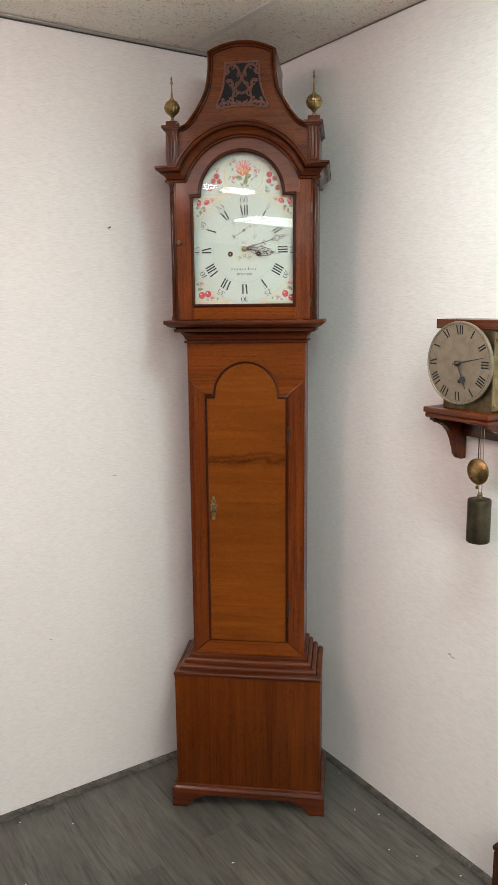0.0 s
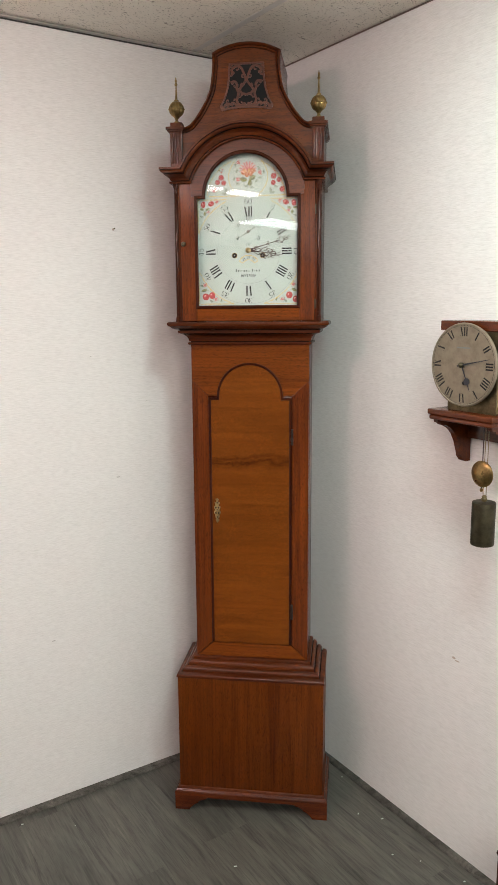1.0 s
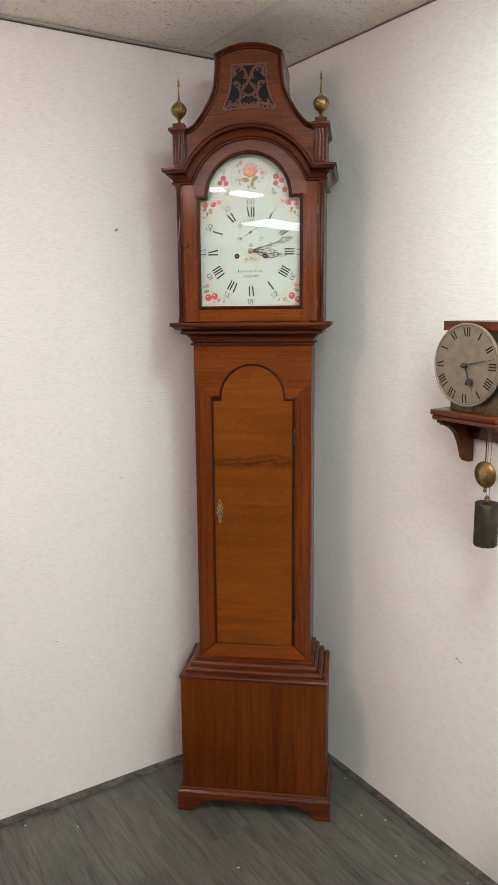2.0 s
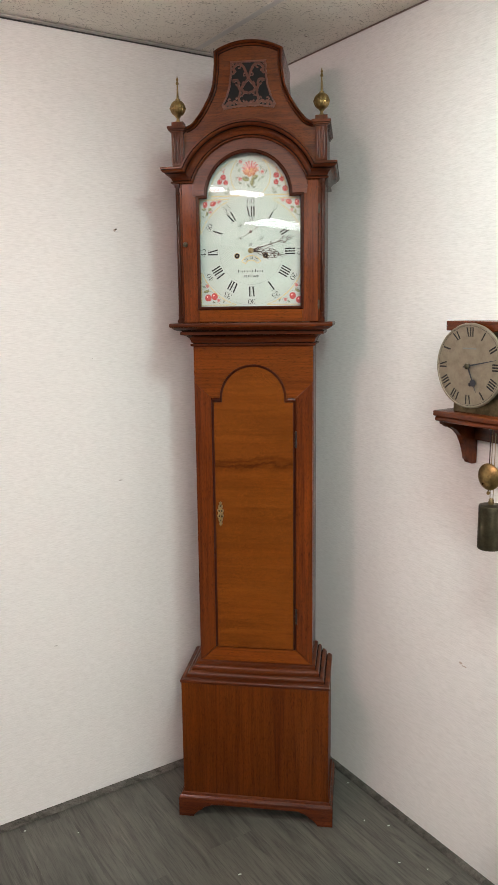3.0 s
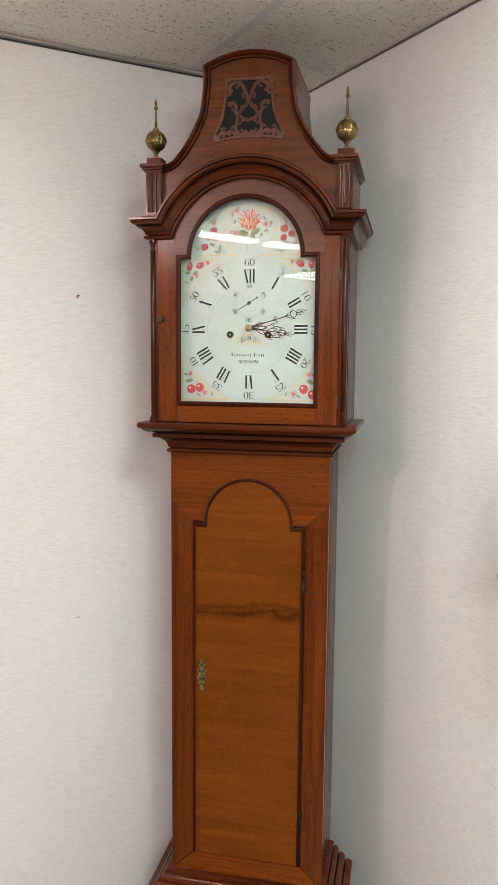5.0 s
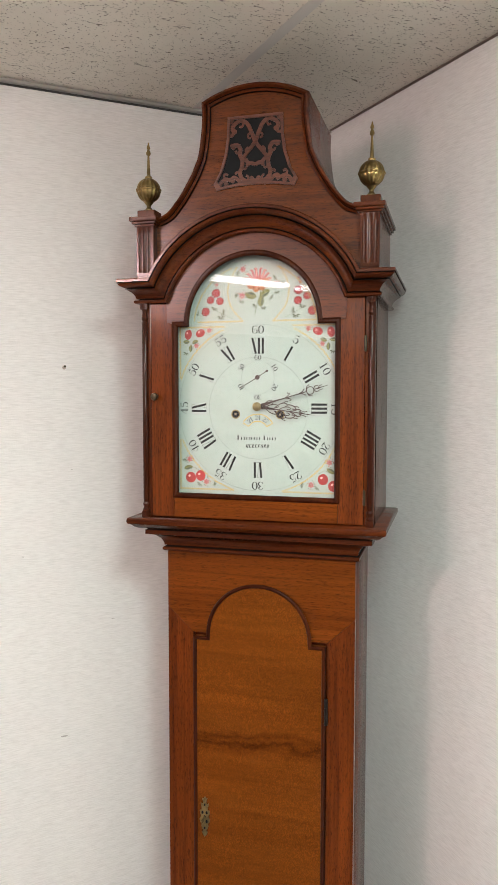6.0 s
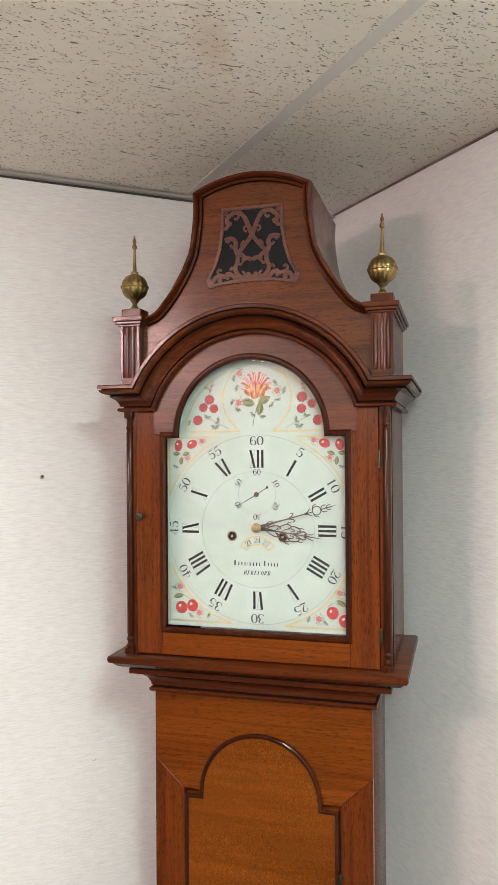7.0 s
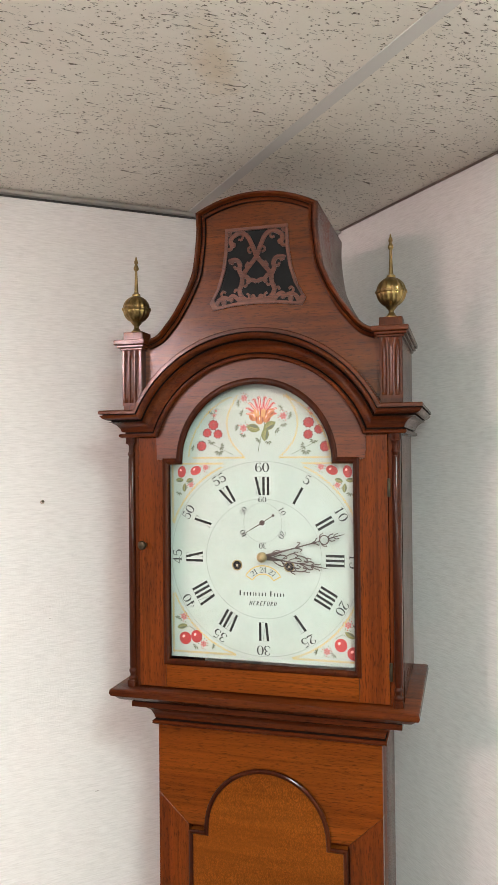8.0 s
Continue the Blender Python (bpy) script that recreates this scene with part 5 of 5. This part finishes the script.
    prism(bm, oval(s * -0.0520, 2.1375, 0.0042, 0.0042, 0, 12), FY - 0.0001, HF)
    prism(bm, oval(s * -0.0400, 2.1410, 0.0036, 0.0036, 0, 12), FY - 0.0001, HF)
    prism(bm, oval(s * -0.0060, 2.1440, 0.0036, 0.0036, 0, 12), FY - 0.0001, HF)
part("fret", bm, FRETWOOD, fret_back, "pierced mahogany scrollwork")
fret_back.location = (0, TF - HF, -0.004)

# ---- the small clock on its bracket ----
WC = Matrix(((V.x, -U.x, 0, CORNER.x), (V.y, -U.y, 0, CORNER.y), (0, 0, 1, 0), (0, 0, 0, 1))) @ pose(-0.005, 0, -0.0025)
shelf = thing("wall_bracket", "red mahogany wall bracket shelf with curved supports", "shelf", WC)
part("shelf_board", box(bmesh.new(), 0.859, 1.062, -0.146, -0.001, 1.3235, 1.3375, 0.003), MAHOGANY, shelf, "", True)
part("shelf_lip", box(bmesh.new(), 0.861, 1.060, -0.143, -0.001, 1.3105, 1.3235, 0.0055, 3), MAHOGANY, shelf, "rounded lip under the shelf board", True)
part("apron", box(bmesh.new(), 0.882, 1.034, -0.018, -0.001, 1.252, 1.3105, 0.002), MAHOGANY, shelf)
for x in (0.864, 1.034):
    side = [(-0.128, 1.3105), (-0.126, 1.3015), (-0.115, 1.3000), (-0.114, 1.2945), (-0.098, 1.2925), (-0.080, 1.2840), (-0.063, 1.2680), (-0.050, 1.2450), (-0.042, 1.2180), (-0.040, 1.2030), (-0.034, 1.2020), (-0.030, 1.1930), (-0.018, 1.1885), (-0.001, 1.1885), (-0.001, 1.3105)]
    bm = prism(bmesh.new(), side, 0, 0.014, 0.0015)
    bmesh.ops.transform(bm, matrix=Matrix(((0, 1, 0, x), (1, 0, 0, 0), (0, 0, 1, 0), (0, 0, 0, 1))), verts=bm.verts)
    part("bracket", bm, MAHOGANY, shelf)

wall_clock = thing("wall_clock", "small brass movement clock with round silvered dial on the bracket", "clock", WC)
DCX, DCZ, DRA, WY = 0.956, 1.4515, 0.0995, -0.132
part("top_board", box(bmesh.new(), 0.868, 1.060, -0.118, -0.030, 1.532, 1.5555, 0.002), MAHOGANY, wall_clock, "mahogany top board")
part("front_plate", box(bmesh.new(), 0.898, 1.045, -0.116, -0.112, 1.3376, 1.530, 0.001), PLATE_DARK, wall_clock, "brass movement plate")
part("back_plate", box(bmesh.new(), 0.898, 1.045, -0.050, -0.046, 1.3376, 1.530, 0.001), PLATE_DARK, wall_clock, "brass movement plate")
part("side_plate", box(bmesh.new(), 1.036, 1.040, -0.112, -0.050, 1.340, 1.528, 0.001), BRASS_DULL, wall_clock, "brass movement side")
for y, z in ((-0.100, 1.510), (-0.062, 1.510), (-0.100, 1.352), (-0.062, 1.352)):
    part("screw", turned(bmesh.new(), [(0.004, 0), (0.004, 0.0025), (0.0025, 0.004)], (1.040, y, z), 10, "x"), BRASS, wall_clock, "", True)
bm = turned(bmesh.new(), [(DRA - 0.004, 0.006), (DRA, 0.006), (DRA + 0.001, 0.002), (DRA, -0.001), (DRA - 0.003, -0.002), (DRA - 0.0045, -0.0005)], (DCX, WY, DCZ), 64, "y")
small_dial = part("dial", bm, SILVERED, wall_clock, "round silvered dial with black numerals", True)
for r in (0.0935, 0.0965):
    part("minute_ring", stroke(bmesh.new(), arc(DCX, DCZ, r, 0, 357, 119), 0.0005, WY - 0.0009, WY - 0.0006, True), BLACK, small_dial)
bm = bmesh.new()
for i in range(60):
    a = radians(6 * i)
    c, s_ = math.cos(a), math.sin(a)
    w = 0.0011 if i % 5 == 0 else 0.0004
    stroke(bm, [(DCX + 0.0935 * c, DCZ + 0.0935 * s_), (DCX + 0.0965 * c, DCZ + 0.0965 * s_)], w, WY - 0.0009, WY - 0.0006)
tagged(part("minute_marks", bm, BLACK, small_dial), kind="stuff")
for i, h in enumerate(HOURS):
    roman(small_dial, h, 30 * i, DCX, DCZ, 0.0690, 0.0900, WY - 0.0008, 0.95)
part("painted_line", box(bmesh.new(), DCX - 0.020, DCX + 0.020, WY - 0.0009, WY - 0.0005, DCZ + 0.0395, DCZ + 0.0425), GREYLINE, small_dial)
part("minute_hand", stroke(bmesh.new(), hand_pts([(-0.012, 0), (0, 0), (0.086, 0)], 12, DCX, DCZ), [0.003, 0.0042, 0.0012], WY - 0.008, WY - 0.007), BLUEBLACK, small_dial, "dark slender minute hand")
bm = stroke(bmesh.new(), hand_pts([(0, 0), (0.034, 0)], -66, DCX, DCZ), [0.004, 0.0024], WY - 0.0055, WY - 0.0045)
c = hand_pts([(0.042, 0)], -66, DCX, DCZ)[0]
prism(bm, oval(c[0], c[1], 0.0085, 0.0085, 0, 24), WY - 0.0056, WY - 0.0045)
stroke(bm, hand_pts([(0.050, 0), (0.066, 0)], -66, DCX, DCZ), [0.0022, 0.0006], WY - 0.0055, WY - 0.0045)
part("hour_hand", bm, BLUEBLACK, small_dial, "blued hour hand with a disc")
part("collet", turned(bmesh.new(), [(0.0062, -0.002), (0.0066, -0.010), (0.0045, -0.0125), (0.002, -0.014)], (DCX, WY, DCZ), 18, "y"), BRONZE, small_dial, "", True)
part("winding_hole", turned(bmesh.new(), [(0.0045, -0.001), (0.0045, -0.0022), (0.0030, -0.003)], (DCX + 0.006, WY, DCZ - 0.043), 14, "y"), BLACK, small_dial)

pend = thing("pendulum", "brass pendulum bob on thin steel rods under the bracket", "pendulum", WC)
part("bob", turned(bmesh.new(), [(0.002, -0.011), (0.012, -0.010), (0.026, -0.006), (0.033, -0.001), (0.033, 0.001), (0.026, 0.006), (0.012, 0.010), (0.002, 0.011)], (0.984, -0.078, 1.182), 40, "y"), BRASS, pend, "round polished brass bob", True)
part("rod", turned(bmesh.new(), [(0.0014, 1.140), (0.0014, 1.345)], (0.984, -0.078, 0), 8), STEEL, pend)
part("rating_nut", turned(bmesh.new(), [(0.002, 1.137), (0.004, 1.139), (0.004, 1.144), (0.002, 1.146)], (0.984, -0.078, 0), 12), BRASS, pend)
weight = thing("clock_weight", "dark brass cylinder weight hanging on a cord", "weight", WC)
part("cylinder", turned(bmesh.new(), [(0.010, 1.004), (0.0275, 1.004), (0.0290, 1.006), (0.0290, 1.110), (0.0280, 1.113), (0.012, 1.1155), (0.010, 1.1155)], (0.994, -0.078, 0), 40), BRONZE, weight, "", True)
part("hook", turned(bmesh.new(), [(0.0075, 1.110), (0.0078, 1.1135), (0.0055, 1.115), (0.0072, 1.118), (0.0072, 1.122), (0.0052, 1.1235), (0.0066, 1.126), (0.0040, 1.130), (0.0012, 1.131)], (0.994, -0.078, 0), 16), BRASS_DULL, weight, "", True)
for dx in (-0.004, 0.005):
    part("cord", turned(bmesh.new(), [(0.0009, 1.128), (0.0009, 1.345)], (0.994 + dx, -0.078, 0), 6), BRASS_DULL, weight)

# ---- odds and ends ----
nail = thing("nail", "small bent nail stuck in the wall", "nail", Matrix(((-U.x, V.x * -1, 0, uv(0.6105, 0).x), (-U.y, V.y * -1, 0, uv(0.6105, 0).y), (0, 0, 1, 1.8226), (0, 0, 0, 1))))
part("shank", turned(bmesh.new(), [(0.0012, 0.001), (0.0012, -0.012)], (0, 0, 0), 8, "y"), STEEL, nail)
part("nail_head", turned(bmesh.new(), [(0.0022, -0.012), (0.0024, -0.0132), (0.0012, -0.0140)], (0, 0, 0.001), 10, "y"), BRONZE, nail)
part("torn_plaster", turned(bmesh.new(), [(0.0042, 0.0002), (0.0036, -0.001), (0.002, -0.0016)], (0.001, 0, -0.001), 9, "y"), SCUFF, nail)


def mark(u, v, z, w, h, label, mat):
    """A small scuff on a wall."""
    onto = uv(u, v, z - 0.006)
    rot = WC.to_3x3().to_4x4() if u < 0.01 else Matrix(((-U.x, -V.x, 0, 0), (-U.y, -V.y, 0, 0), (0, 0, 1, 0), (0, 0, 0, 1)))
    bm = bmesh.new()
    pts = [(w * (0.5 + 0.16 * random.random()) * math.cos(2 * math.pi * k / 9), h * (0.5 + 0.2 * random.random()) * math.sin(2 * math.pi * k / 9)) for k in range(9)]
    prism(bm, pts, -0.0005, 0.0002)
    ob = part("wall_mark", bm, mat)
    ob.matrix_basis = Matrix.Translation(onto) @ rot
    return tagged(ob, label, "mark", group="wall marks")


mark(0.0, 0.8435, 0.6191, 0.010, 0.006, "brownish chip in the wall vinyl", SCUFF)
mark(0.0, 0.856, 0.6135, 0.014, 0.003, "brownish scratch in the wall vinyl", SCUFF)
for u, z, w in ((0.5992, 1.6209, 0.0035), (0.627, 1.0636, 0.012), (0.867, 0.5663, 0.010), (0.52, 1.30, 0.006), (0.70, 1.45, 0.005)):
    mark(u, 0.0, z, w, w * 0.22, "small grey scuff on the wall vinyl", SCRATCH)
for u, v, turn, l in ((1.014, 0.042, 30, 0.008), (0.553, 0.559, 25, 0.009), (0.108, 0.58, 80, 0.007), (0.061, 0.639, 40, 0.008), (0.143, 0.772, 10, 0.006), (0.094, 0.836, 60, 0.005), (0.049, 0.959, 20, 0.006), (0.878, 0.14, 10, 0.005), (1.079, 0.307, 70, 0.008), (0.029, 0.406, 15, 0.006)):
    bm = prism(bmesh.new(), [(-l / 2, -l / 6), (l / 2, -l / 5), (l * 0.4, l / 5), (-l * 0.4, l / 4)], 0.0, 0.0008)
    bmesh.ops.transform(bm, matrix=Matrix.Rotation(radians(-90), 4, "X"), verts=bm.verts)
    ob = part("paper_scrap", bm, SCRAP)
    ob.matrix_basis = Matrix.Translation(uv(u, v, 0.0009)) @ Matrix.Rotation(radians(turn), 4, "Z")
    tagged(ob, "tiny pale paper scrap on the floor", "scrap", group="scraps on the floor")

crate = thing("wooden_box", "low dark wooden box with worn edges by the wall", "box", ROOM @ pose(0, 0, 0))
part("body", box(bmesh.new(), 0.020, 0.098, 1.101, 1.42, 0.0, 0.205, 0.006), DARKWOOD, crate, "", True)
part("lid", box(bmesh.new(), 0.018, 0.100, 1.098, 1.423, 0.205, 0.220, 0.006), DARKWOOD, crate, "", True)

# ---- planks of the floor, last ----
def plank_piece(x0, x1):
    bm = box(bmesh.new(), x0, x1, 0.0, 0.1498, 0.0, 0.003)
    bmesh.ops.recalc_face_normals(bm, faces=bm.faces)
    me = bpy.data.meshes.new("plank")
    bm.to_mesh(me)
    bm.free()
    me.materials.append(PLANK)
    return me


whole = plank_piece(0.0, 1.2198)
rng = random.Random(5)
known = {0: 0.895, 3: 0.42, 5: 0.44}
ALONG = Matrix(((V.x, V.y, 0, 0), (V.y, -V.x, 0, 0), (0, 0, 1, 0), (0, 0, 0, 1))) @ Matrix.Rotation(radians(180), 4, "X")
for k in range(33):
    u1 = 0.126 + 0.15 * k
    start = known.get(k, rng.uniform(0, 1.22)) - 1.22
    while start < ROOM_V:
        x0, x1 = max(0.0, -0.05 - start), min(1.2198, ROOM_V + 0.05 - start)
        if x1 > x0 + 0.01:
            ob = new("plank", whole if x1 - x0 > 1.2 else plank_piece(x0, x1))
            ob.parent = floor
            ob.matrix_basis = ALONG
            ob.location = CORNER + Vector((V.y, -V.x, 0)) * u1 + V * start
        start += 1.22
